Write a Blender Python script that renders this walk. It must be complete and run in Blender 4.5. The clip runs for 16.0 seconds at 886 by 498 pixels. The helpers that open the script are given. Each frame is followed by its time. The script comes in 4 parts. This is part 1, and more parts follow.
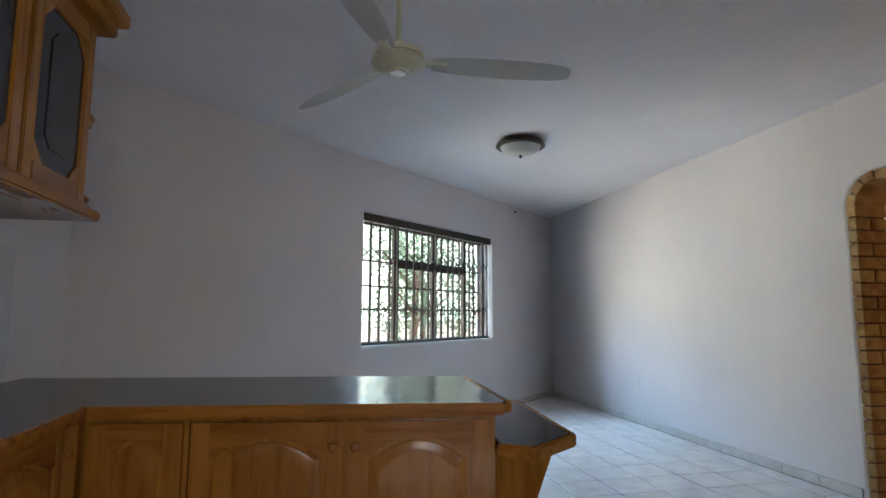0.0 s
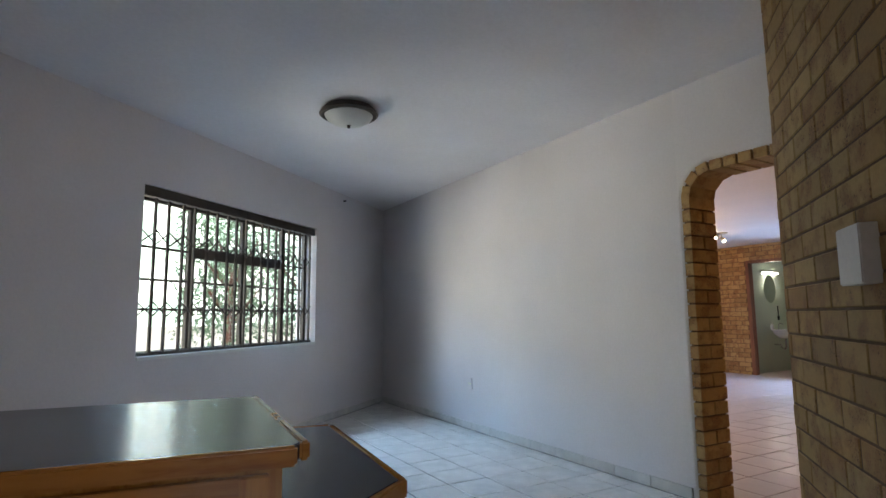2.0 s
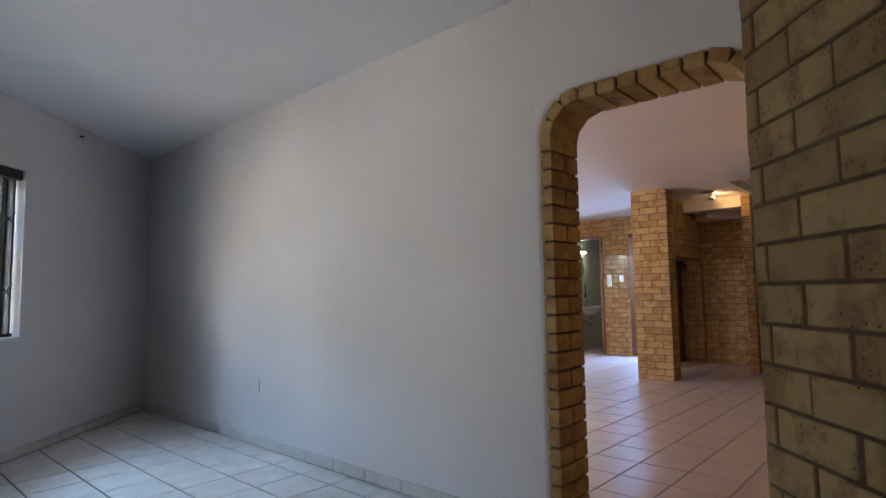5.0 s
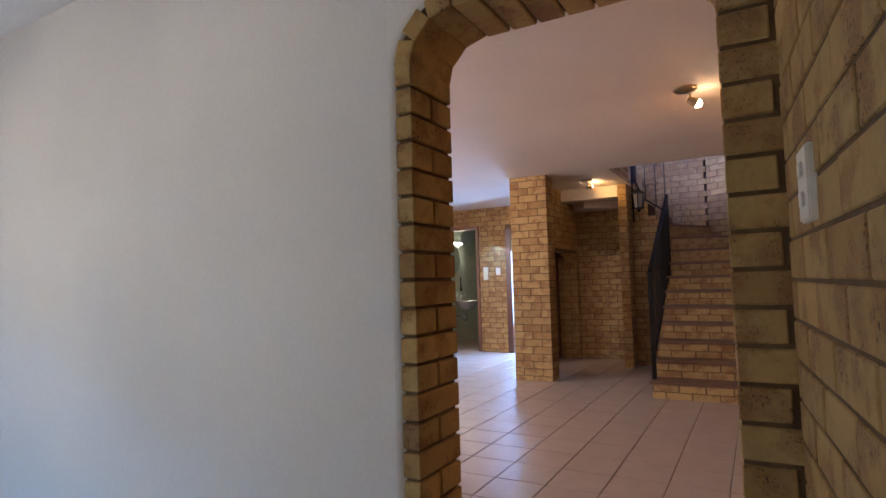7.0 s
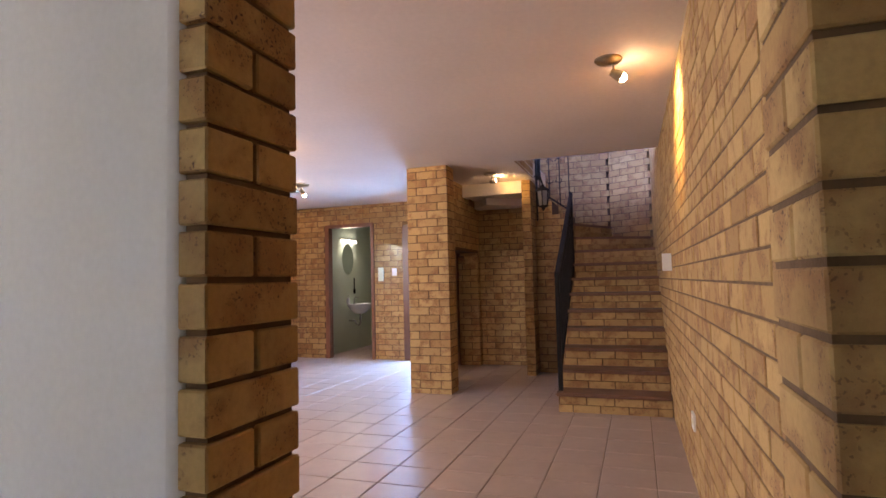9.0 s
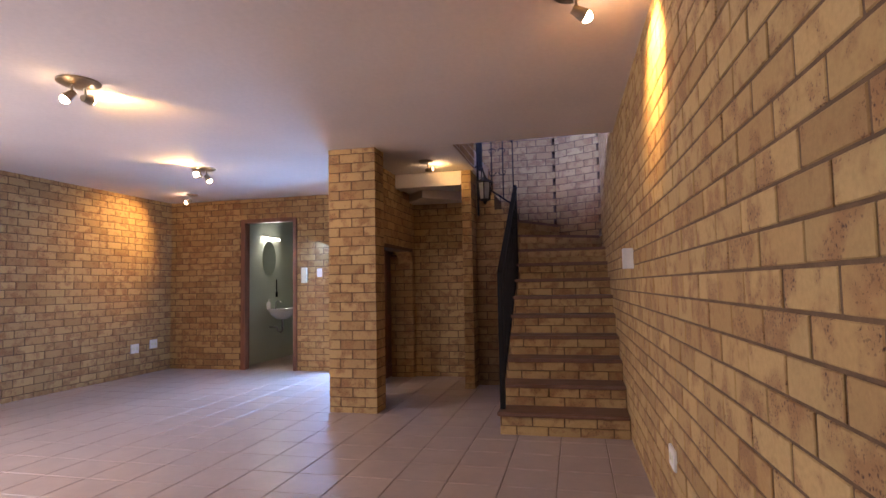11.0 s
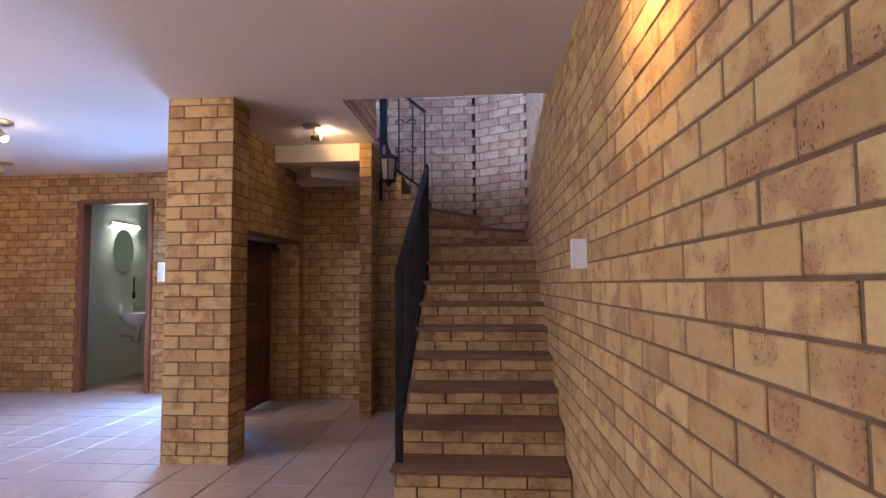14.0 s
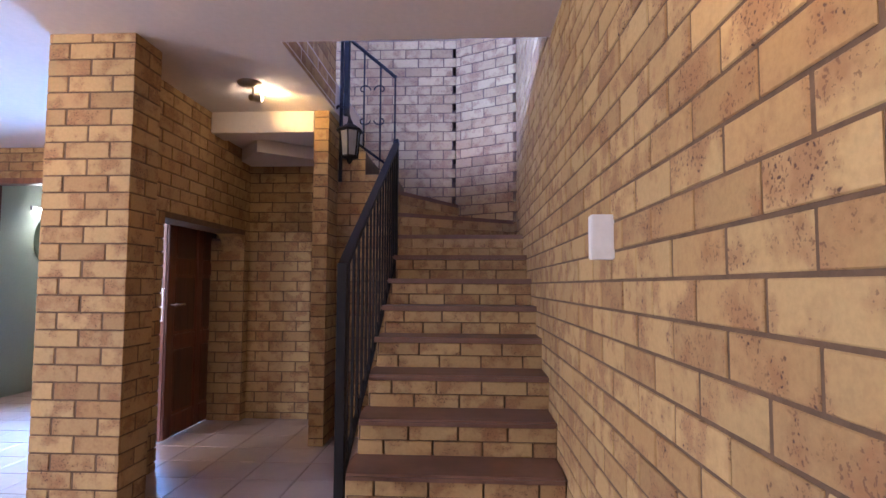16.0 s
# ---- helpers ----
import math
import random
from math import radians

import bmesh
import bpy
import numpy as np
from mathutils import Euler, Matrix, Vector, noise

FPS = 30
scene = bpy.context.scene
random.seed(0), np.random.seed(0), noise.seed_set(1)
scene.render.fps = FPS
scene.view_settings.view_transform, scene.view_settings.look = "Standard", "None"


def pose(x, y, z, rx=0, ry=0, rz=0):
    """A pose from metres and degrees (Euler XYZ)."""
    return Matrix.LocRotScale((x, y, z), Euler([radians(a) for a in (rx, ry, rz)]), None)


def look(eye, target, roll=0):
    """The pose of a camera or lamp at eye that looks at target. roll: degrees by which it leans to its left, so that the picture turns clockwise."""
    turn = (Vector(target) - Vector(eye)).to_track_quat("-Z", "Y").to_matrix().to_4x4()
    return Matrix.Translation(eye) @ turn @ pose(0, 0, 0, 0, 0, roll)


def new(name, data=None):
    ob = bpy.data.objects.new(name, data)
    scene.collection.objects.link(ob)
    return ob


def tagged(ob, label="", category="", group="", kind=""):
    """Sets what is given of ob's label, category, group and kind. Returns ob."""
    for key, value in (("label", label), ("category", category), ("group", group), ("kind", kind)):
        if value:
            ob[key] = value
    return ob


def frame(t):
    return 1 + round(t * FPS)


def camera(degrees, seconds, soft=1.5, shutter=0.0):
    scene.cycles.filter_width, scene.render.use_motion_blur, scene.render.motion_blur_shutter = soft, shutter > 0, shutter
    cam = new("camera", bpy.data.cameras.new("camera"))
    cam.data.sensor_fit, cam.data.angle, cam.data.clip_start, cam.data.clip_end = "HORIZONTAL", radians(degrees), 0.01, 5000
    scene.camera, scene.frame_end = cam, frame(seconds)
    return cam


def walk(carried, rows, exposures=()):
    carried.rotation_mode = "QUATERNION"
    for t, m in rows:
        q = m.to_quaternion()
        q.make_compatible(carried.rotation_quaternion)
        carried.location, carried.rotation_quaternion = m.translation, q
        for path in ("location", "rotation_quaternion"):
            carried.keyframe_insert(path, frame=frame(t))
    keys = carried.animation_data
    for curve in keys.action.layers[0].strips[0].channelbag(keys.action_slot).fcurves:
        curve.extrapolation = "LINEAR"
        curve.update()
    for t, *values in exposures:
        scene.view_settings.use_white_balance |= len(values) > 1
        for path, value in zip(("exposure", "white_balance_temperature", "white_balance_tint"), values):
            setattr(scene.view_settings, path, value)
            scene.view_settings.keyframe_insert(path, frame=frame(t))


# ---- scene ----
cam = camera(77.0, 16.0)
METRES, EYE, TILT, LEAN, TURN = 8.0, 1.5, 0.0, 0.0, -15.1
PATH = [
    (0, (-0.037, -0.328, 1.149), (0.395, 1.611, 1.381), 0.2),
    (0.5, (0.053, -0.198, 1.136), (0.586, 1.715, 1.373), -0.0),
    (1, (0.13, -0.01, 1.143), (0.801, 1.859, 1.384), -0.1),
    (1.5, (0.187, 0.17, 1.141), (1.053, 1.956, 1.385), -0.3),
    (2, (0.266, 0.318, 1.121), (1.248, 2.043, 1.361), -0.5),
    (2.5, (0.382, 0.499, 1.113), (1.426, 2.191, 1.335), -0.6),
    (3, (0.49, 0.65, 1.11), (1.584, 2.313, 1.304), -0.7),
    (3.5, (0.593, 0.82, 1.123), (1.782, 2.418, 1.308), -0.7),
    (4, (0.693, 0.96, 1.122), (2.021, 2.444, 1.302), -0.9),
    (4.5, (0.873, 1.092, 1.121), (2.291, 2.492, 1.29), -0.9),
    (4.7, (0.951, 1.139, 1.12), (2.394, 2.514, 1.286), -0.9),
    (6.8, (1.821, 1.629, 1.175), (3.547, 2.633, 1.29), -1.5),
    (7, (1.9, 1.645, 1.175), (3.639, 2.626, 1.294), -1.6),
    (7.5, (2.059, 1.676, 1.174), (3.83, 2.598, 1.289), -1.4),
    (8, (2.245, 1.758, 1.186), (4.057, 2.598, 1.298), -1.3),
    (8.5, (2.41, 1.83, 1.185), (4.268, 2.56, 1.296), -1.3),
    (9, (2.602, 1.893, 1.174), (4.488, 2.549, 1.289), -1.4),
    (11.3, (3.498, 2.03, 1.124), (5.448, 2.455, 1.253), -0.9),
    (11.5, (3.576, 2.035, 1.131), (5.53, 2.439, 1.258), -0.8),
    (12, (3.767, 2.03, 1.126), (5.73, 2.393, 1.25), -0.8),
    (12.5, (3.974, 2.054, 1.135), (5.945, 2.369, 1.262), -0.6),
    (13, (4.162, 2.092, 1.142), (6.145, 2.324, 1.268), -0.6),
    (13.5, (4.389, 2.09, 1.142), (6.377, 2.27, 1.268), -0.5),
    (14, (4.614, 2.077, 1.144), (6.603, 2.242, 1.271), -0.4),
    (14.5, (4.823, 2.091, 1.134), (6.813, 2.249, 1.263), -0.2),
    (15, (5.054, 2.104, 1.132), (7.045, 2.243, 1.262), 0.0),
    (15.5, (5.259, 2.086, 1.131), (7.252, 2.201, 1.259), 0.1),
    (16, (5.469, 2.057, 1.133), (7.462, 2.163, 1.263), 0.3),
]
walk(cam, [(t, look(eye, target, roll)) for t, eye, target, roll in PATH], [(0, 1.0, 6500, 11.5), (1.5, 0.72, 6500, 11.5), (2.5, 0.5, 6500, 12), (3.5, 0.02, 6500, 12.5), (4.5, 0.3, 6550, 14.5), (7, 0.6, 6750, 18), (9, 0.92, 7050, 21), (11.5, 0.48, 6400, 22.5), (12.5, 0.62, 6200, 21.5), (14.5, 1.05, 5700, 20), (16, 1.35, 5500, 19)])

# ---- light ----
world = bpy.data.worlds.new("sky")
scene.world = world
world.use_nodes = True
wn = world.node_tree
sky = wn.nodes.new("ShaderNodeTexSky")
sky.sky_type, sky.sun_disc, sky.sun_elevation, sky.sun_rotation = "NISHITA", False, radians(43), radians(184)
wn.links.new(sky.outputs[0], wn.nodes["Background"].inputs[0])
wn.nodes["Background"].inputs[1].default_value = 0.15


def lamp(name, kind, m, energy, colour, **more):
    data = bpy.data.lights.new(name, kind)
    data.energy, data.color = energy, colour
    for key, value in more.items():
        if key == "size":
            data.shape, data.size, data.size_y = "RECTANGLE", value[0], value[1]
        elif key == "radius":
            data.shadow_soft_size = value
        elif key == "cone":
            data.spot_size, data.spot_blend = radians(value), 0.8
    ob = new(name, data)
    ob.matrix_world = m
    return ob


WARM, COOL = (1.0, 0.62, 0.20), (0.24, 0.50, 1.0)
sun = lamp("sun", "SUN", look((0, 0, 13), (1, 14, 0)), 5.0, (1.0, 0.95, 0.86))
sun.data.angle = radians(0.5)
# daylight at the openings: kitchen window, kitchen back window, front door, landing window
lamp("window_daylight", "AREA", look((-1.45, 6.8, 0.95), (3.3, 3.9, 2.1)), 100, (1.0, 0.96, 0.80), size=(1.7, 1.9))
lamp("window_skylight", "AREA", look((0.3, 7.4, 3.4), (2.6, 4.4, 0.6)), 310, (0.41, 0.68, 1.0), size=(2.4, 1.2))
lamp("back_window_daylight", "AREA", look((0.28, -2.46, 1.6), (0.0, 1.4, 1.0)), 5, (1.0, 0.92, 0.84), size=(1.05, 0.85))
lamp("front_door_daylight", "AREA", look((10.72, 4.8, 1.15), (8.6, 5.7, -0.9)), 160, COOL, size=(0.85, 1.9))
lamp("landing_daylight", "AREA", look((7.12, 3.3, 2.9), (10.3, 2.1, 2.7)), 155, (0.27, 0.40, 1.0), size=(1.3, 0.30))
lamp("hall_window_daylight", "AREA", look((4.8, 7.97, 1.68), (4.8, 1.6, 1.0)), 110, (0.94, 0.93, 1.0), size=(1.7, 1.15))

# ---- materials ----


def material(name, rough=0.6, metal=0.0):
    mat = bpy.data.materials.new(name)
    mat.use_nodes = True
    nt = mat.node_tree
    bsdf = nt.nodes["Principled BSDF"]
    bsdf.inputs["Roughness"].default_value, bsdf.inputs["Metallic"].default_value = rough, metal
    return mat, nt, bsdf


def node(nt, kind, **inputs):
    n = nt.nodes.new(kind)
    for key, value in inputs.items():
        n.inputs[key.replace("_", " ")].default_value = value
    return n


def ramp(nt, source, *stops):
    r = nt.nodes.new("ShaderNodeValToRGB")
    while len(r.color_ramp.elements) < len(stops):
        r.color_ramp.elements.new(0.5)
    for e, (p, c) in zip(r.color_ramp.elements, stops):
        e.position, e.color = p, (*c, 1) if len(c) == 3 else c
    nt.links.new(source, r.inputs[0])
    return r.outputs[0]


def mix(nt, fac, a, b, blend="MIX"):
    m = nt.nodes.new("ShaderNodeMix")
    m.data_type, m.blend_type = "RGBA", blend
    for k, v in ((0, fac), (6, a), (7, b)):
        if isinstance(v, bpy.types.NodeSocket):
            nt.links.new(v, m.inputs[k])
        else:
            m.inputs[k].default_value = v if k == 0 else (*v, 1)
    return m.outputs[2]


def bump(nt, bsdf, height, strength, distance=0.002):
    b = node(nt, "ShaderNodeBump", Strength=strength, Distance=distance)
    nt.links.new(height, b.inputs["Height"])
    nt.links.new(b.outputs[0], bsdf.inputs["Normal"])


def places(nt, by_random=0.0):
    """Object coordinates, shifted piece by piece where by_random is set; also the piece's own random number."""
    tc = nt.nodes.new("ShaderNodeTexCoord")
    info, geo = nt.nodes.new("ShaderNodeObjectInfo"), nt.nodes.new("ShaderNodeNewGeometry")
    add = nt.nodes.new("ShaderNodeMath")
    add.operation = "ADD"
    nt.links.new(info.outputs["Random"], add.inputs[0])
    nt.links.new(geo.outputs["Random Per Island"], add.inputs[1])
    fr = nt.nodes.new("ShaderNodeMath")
    fr.operation = "FRACT"
    nt.links.new(add.outputs[0], fr.inputs[0])
    mul = nt.nodes.new("ShaderNodeVectorMath")
    mul.operation = "MULTIPLY_ADD"
    nt.links.new(fr.outputs[0], mul.inputs[0])
    mul.inputs[1].default_value = (by_random, by_random * 1.7, by_random * 0.6)
    nt.links.new(tc.outputs["Object"], mul.inputs[2])
    return mul.outputs[0], fr.outputs[0]


def noise_tex(nt, vec, scale, detail=4.0, rough=0.55):
    n = node(nt, "ShaderNodeTexNoise", Scale=scale, Detail=detail, Roughness=rough)
    nt.links.new(vec, n.inputs["Vector"])
    return n.outputs["Fac"]


def brick_material(name, light, mid, dark):
    mat, nt, bsdf = material(name, 0.82)
    vec, rnd = places(nt, 43.0)
    pale, brown = tuple(c * 1.12 for c in light), tuple(c * 0.86 for c in mid)
    base = ramp(nt, rnd, (0.0, pale), (0.3, mid), (0.5, light), (0.75, pale), (0.9, brown), (1.0, light))
    cloud = noise_tex(nt, vec, 9.0, 3.0, 0.6)
    smear = ramp(nt, cloud, (0.47, (0, 0, 0)), (0.64, (0.75, 0.75, 0.75)))
    base = mix(nt, smear, base, dark)
    grain = noise_tex(nt, vec, 75.0, 6.0, 0.7)
    base = mix(nt, 0.3, base, ramp(nt, grain, (0.25, (0.42, 0.38, 0.34)), (0.6, (1.1, 1.1, 1.08))), "MULTIPLY")
    vor = node(nt, "ShaderNodeTexVoronoi", Scale=75.0)
    warp = node(nt, "ShaderNodeTexNoise", Scale=45.0, Detail=3.0)
    nt.links.new(vec, warp.inputs["Vector"])
    push = nt.nodes.new("ShaderNodeVectorMath")
    push.operation = "MULTIPLY_ADD"
    nt.links.new(warp.outputs["Color"], push.inputs[0])
    push.inputs[1].default_value = (0.024, 0.024, 0.024)
    nt.links.new(vec, push.inputs[2])
    nt.links.new(push.outputs[0], vor.inputs["Vector"])
    patch = ramp(nt, noise_tex(nt, vec, 9.0, 3.0, 0.6), (0.49, (0, 0, 0)), (0.56, (1, 1, 1)))
    spot = ramp(nt, vor.outputs["Distance"], (0.16, (1, 1, 1)), (0.30, (0, 0, 0)))
    tiny = ramp(nt, noise_tex(nt, vec, 150.0, 2.0, 0.5), (0.58, (0, 0, 0)), (0.65, (1, 1, 1)))
    few = ramp(nt, noise_tex(nt, vec, 5.0, 1.0), (0.47, (0, 0, 0)), (0.58, (1, 1, 1)))
    speck = mix(nt, 1.0, mix(nt, 1.0, spot, few, "MULTIPLY"), mix(nt, 0.6, (0, 0, 0), tiny), "LIGHTEN")
    speck = mix(nt, 1.0, speck, patch, "MULTIPLY")
    base = mix(nt, speck, base, (0.075, 0.032, 0.018))
    nt.links.new(base, bsdf.inputs["Base Color"])
    bump(nt, bsdf, mix(nt, 0.5, ramp(nt, grain, (0, (0, 0, 0)), (1, (1, 1, 1))), ramp(nt, speck, (0, (1, 1, 1)), (1, (0, 0, 0)))), 0.45, 0.002)
    return mat


def plain_material(name, colour, rough=0.6, metal=0.0, vary=0.12, scale=3.0, fine=90.0, relief=0.08):
    """Paint, plaster, steel or tile: a colour with broad and fine unevenness."""
    mat, nt, bsdf = material(name, rough, metal)
    vec, rnd = places(nt, 7.0)
    low = tuple(c * (1 - vary) for c in colour)
    high = tuple(min(1.0, c * (1 + vary * 0.6)) for c in colour)
    a = ramp(nt, noise_tex(nt, vec, scale, 5.0), (0.3, low), (0.7, high))
    f = noise_tex(nt, vec, fine, 3.0)
    a = mix(nt, 0.2, a, ramp(nt, f, (0.3, (0.8, 0.8, 0.8)), (0.7, (1.1, 1.1, 1.1))), "MULTIPLY")
    nt.links.new(a, bsdf.inputs["Base Color"])
    if relief:
        bump(nt, bsdf, f, relief, 0.002)
    return mat


def wood_material(name, light, dark, axis=2, rough=0.25):
    mat, nt, bsdf = material(name, rough)
    vec, rnd = places(nt, 5.0)
    sc = [26.0, 26.0, 26.0]
    sc[axis] = 1.6
    mp = node(nt, "ShaderNodeMapping", Scale=sc)
    nt.links.new(vec, mp.inputs["Vector"])
    g = noise_tex(nt, mp.outputs[0], 1.0, 6.0, 0.65)
    broad = noise_tex(nt, vec, 2.5, 2.0)
    c = ramp(nt, g, (0.3, dark), (0.5, light), (0.72, tuple(v * 1.15 for v in light)))
    c = mix(nt, 0.4, c, ramp(nt, broad, (0.3, (0.55, 0.5, 0.45)), (0.7, (1.1, 1.1, 1.1))), "MULTIPLY")
    nt.links.new(c, bsdf.inputs["Base Color"])
    bump(nt, bsdf, g, 0.08, 0.001)
    return mat


def glow_material(name, colour, strength):
    mat, nt, bsdf = material(name, 0.4)
    bsdf.inputs["Base Color"].default_value = (*colour, 1)
    bsdf.inputs["Emission Color"].default_value = (*colour, 1)
    bsdf.inputs["Emission Strength"].default_value = strength
    return mat


BRICK = brick_material("face_brick", (0.41, 0.268, 0.108), (0.35, 0.205, 0.076), (0.255, 0.117, 0.045))
MORTAR = plain_material("brown_mortar", (0.13, 0.075, 0.038), 0.95, 0, 0.3, 20, 140, 0.5)
PLASTER = plain_material("white_wall_paint", (0.68, 0.645, 0.655), 0.75, 0, 0.06, 1.1, 60, 0.02)
CEIL = plain_material("ceiling_paint", (0.80, 0.79, 0.82), 0.8, 0, 0.06, 1.2, 50, 0.05)
CEIL_HALL = plain_material("hall_ceiling_paint", (0.71, 0.62, 0.54), 0.8, 0, 0.06, 1.2, 30, 0.12)
TILE = plain_material("glazed_floor_tile", (0.41, 0.325, 0.28), 0.33, 0, 0.10, 5, 25, 0.01)
TILE_K = plain_material("pale_floor_tile", (0.74, 0.72, 0.70), 0.3, 0, 0.16, 7, 30, 0.01)
GROUT = plain_material("tile_grout", (0.26, 0.22, 0.18), 0.9, 0, 0.2, 30, 120, 0.2)
GROUT_K = plain_material("dark_grout", (0.11, 0.10, 0.09), 0.9, 0, 0.2, 30, 120, 0.2)
SKIRT = plain_material("skirting_tile", (0.58, 0.56, 0.54), 0.35, 0, 0.12, 8, 40, 0.02)
WALLTILE = plain_material("white_wall_tile", (0.66, 0.68, 0.70), 0.2, 0, 0.05, 4, 30, 0.01)
TREAD = plain_material("red_brown_tread", (0.17, 0.085, 0.05), 0.5, 0, 0.2, 9, 60, 0.1)
STEEL = plain_material("black_steel", (0.012, 0.010, 0.009), 0.6, 0.0, 0.3, 9, 80, 0.1)
BRONZE = plain_material("dark_window_steel", (0.045, 0.034, 0.028), 0.45, 0.2, 0.25, 9, 80, 0.1)
STEEL.node_tree.nodes["Principled BSDF"].inputs["Specular IOR Level"].default_value = 0.15
PINE_V = wood_material("pine_upright_grain", (0.44, 0.19, 0.032), (0.29, 0.10, 0.014), 2, 0.2)
PINE_H = wood_material("pine_level_grain", (0.40, 0.165, 0.028), (0.26, 0.085, 0.012), 0, 0.2)
PINE_Y = wood_material("pine_side_grain", (0.31, 0.115, 0.022), (0.21, 0.07, 0.012), 1)
DARKWOOD = wood_material("dark_meranti", (0.10, 0.035, 0.018), (0.04, 0.014, 0.008), 2, 0.3)
MERANTI = wood_material("red_meranti", (0.17, 0.05, 0.024), (0.09, 0.026, 0.013), 2, 0.3)
REDWOOD = wood_material("red_door_frame_wood", (0.20, 0.075, 0.035), (0.11, 0.04, 0.02), 2, 0.4)
WORKTOP = plain_material("dark_laminate", (0.040, 0.042, 0.048), 0.22, 0, 0.35, 40, 160, 0.02)
WORKTOP.node_tree.nodes["Principled BSDF"].inputs["Specular IOR Level"].default_value = 0.85
IVORY = plain_material("ivory_enamel", (0.66, 0.68, 0.52), 0.3, 0, 0.05, 6, 60, 0.0)
BLADE = plain_material("fan_blade_white", (0.80, 0.82, 0.80), 0.25, 0, 0.06, 6, 60, 0.0)
WHITE_PL = plain_material("white_plastic", (0.74, 0.73, 0.70), 0.35, 0, 0.04, 10, 60, 0.0)
CERAMIC = plain_material("white_ceramic", (0.70, 0.71, 0.70), 0.12, 0, 0.03, 6, 60, 0.0)
BRASS = plain_material("brushed_nickel", (0.45, 0.36, 0.24), 0.35, 0.9, 0.15, 20, 90, 0.05)
CHROME = plain_material("chrome", (0.62, 0.62, 0.62), 0.15, 1.0, 0.05, 20, 90, 0.0)
BATHPAINT = plain_material("bathroom_green_paint", (0.52, 0.58, 0.46), 0.5, 0, 0.05, 2, 50, 0.05)
FROST = plain_material("frosted_glass_shade", (0.62, 0.62, 0.58), 0.35, 0, 0.04, 9, 60, 0.0)
LANTERN_GLASS = plain_material("dusty_lantern_glass", (0.24, 0.23, 0.21), 0.3, 0, 0.15, 20, 90, 0.02)
BULB = glow_material("warm_bulb", (1.0, 0.78, 0.48), 60)
TUBE = glow_material("fluorescent_tube", (1.0, 0.98, 0.86), 14)
MIRROR, _nt, _b = material("mirror_silver", 0.03, 1.0)
_b.inputs["Base Color"].default_value = (0.78, 0.82, 0.78, 1)
GLASS, _nt, _b = material("window_glass", 0.02)
_b.inputs["Transmission Weight"].default_value = 1.0
_b.inputs["Base Color"].default_value = (0.93, 0.96, 0.94, 1)
SMOKE, _nt, _b = material("smoked_cabinet_glass", 0.08)
_b.inputs["Base Color"].default_value = (0.045, 0.047, 0.05, 1)
SMOKE_DARK, _nt, _b = material("dark_cut_glass", 0.12)
_b.inputs["Base Color"].default_value = (0.015, 0.015, 0.016, 1)
# Backdrop glare: outdoor brightness is emitted, blotched from dark green to white
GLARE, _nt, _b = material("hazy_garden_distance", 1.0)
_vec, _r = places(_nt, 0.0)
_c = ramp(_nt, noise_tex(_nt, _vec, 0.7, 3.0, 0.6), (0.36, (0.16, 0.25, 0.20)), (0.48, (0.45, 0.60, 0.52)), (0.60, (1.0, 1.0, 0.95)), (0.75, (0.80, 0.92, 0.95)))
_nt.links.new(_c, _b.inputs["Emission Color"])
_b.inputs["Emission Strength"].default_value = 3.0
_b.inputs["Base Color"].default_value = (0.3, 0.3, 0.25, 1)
LEAF = plain_material("garden_leaf", (0.09, 0.17, 0.09), 0.5, 0, 0.5, 6, 30, 0.0)
EARTH = plain_material("garden_ground", (0.30, 0.26, 0.19), 0.95, 0, 0.25, 2, 30, 0.2)
BOUNDARY = plain_material("garden_wall_paint", (0.80, 0.76, 0.70), 0.9, 0, 0.12, 2, 30, 0.2)

# ---- mesh helpers ----


def part(name, bm, mat, parent=None, label=""):
    """Links a bmesh as one mesh object, under its parent."""
    me = bpy.data.meshes.new(name)
    bm.to_mesh(me)
    bm.free()
    me.materials.append(mat)
    ob = new(name, me)
    if parent:
        ob.parent = parent
    if label:
        ob["label"] = label
    return ob


def smooth(ob, angle=40):
    for p in ob.data.polygons:
        p.use_smooth = True
    ob.data.set_sharp_from_angle(angle=radians(angle))
    return ob


def add_box(bm, x0, y0, z0, x1, y1, z1, bevel=0.0, m=None):
    vs = bmesh.ops.create_cube(bm, size=1.0)["verts"]
    bmesh.ops.scale(bm, verts=vs, vec=(x1 - x0, y1 - y0, z1 - z0))
    bmesh.ops.translate(bm, verts=vs, vec=((x0 + x1) / 2, (y0 + y1) / 2, (z0 + z1) / 2))
    if bevel:
        es = list({e for v in vs for e in v.link_edges})
        got = bmesh.ops.bevel(bm, geom=es, offset=bevel, segments=2, affect="EDGES")
        vs = list({v for f in got["faces"] for v in f.verts} | {v for v in vs if v.is_valid})
    if m is not None:
        bmesh.ops.transform(bm, matrix=m, verts=vs)
    return vs


def box(x0, y0, z0, x1, y1, z1, bevel=0.0, m=None):
    bm = bmesh.new()
    add_box(bm, x0, y0, z0, x1, y1, z1, bevel, m)
    return bm


def add_rod(bm, a, b, r, seg=10, r2=None):
    a, b = Vector(a), Vector(b)
    d = b - a
    m = Matrix.Translation((a + b) / 2) @ d.to_track_quat("Z", "Y").to_matrix().to_4x4()
    return bmesh.ops.create_cone(bm, cap_ends=True, segments=seg, radius1=r, radius2=r if r2 is None else r2, depth=d.length, matrix=m)["verts"]


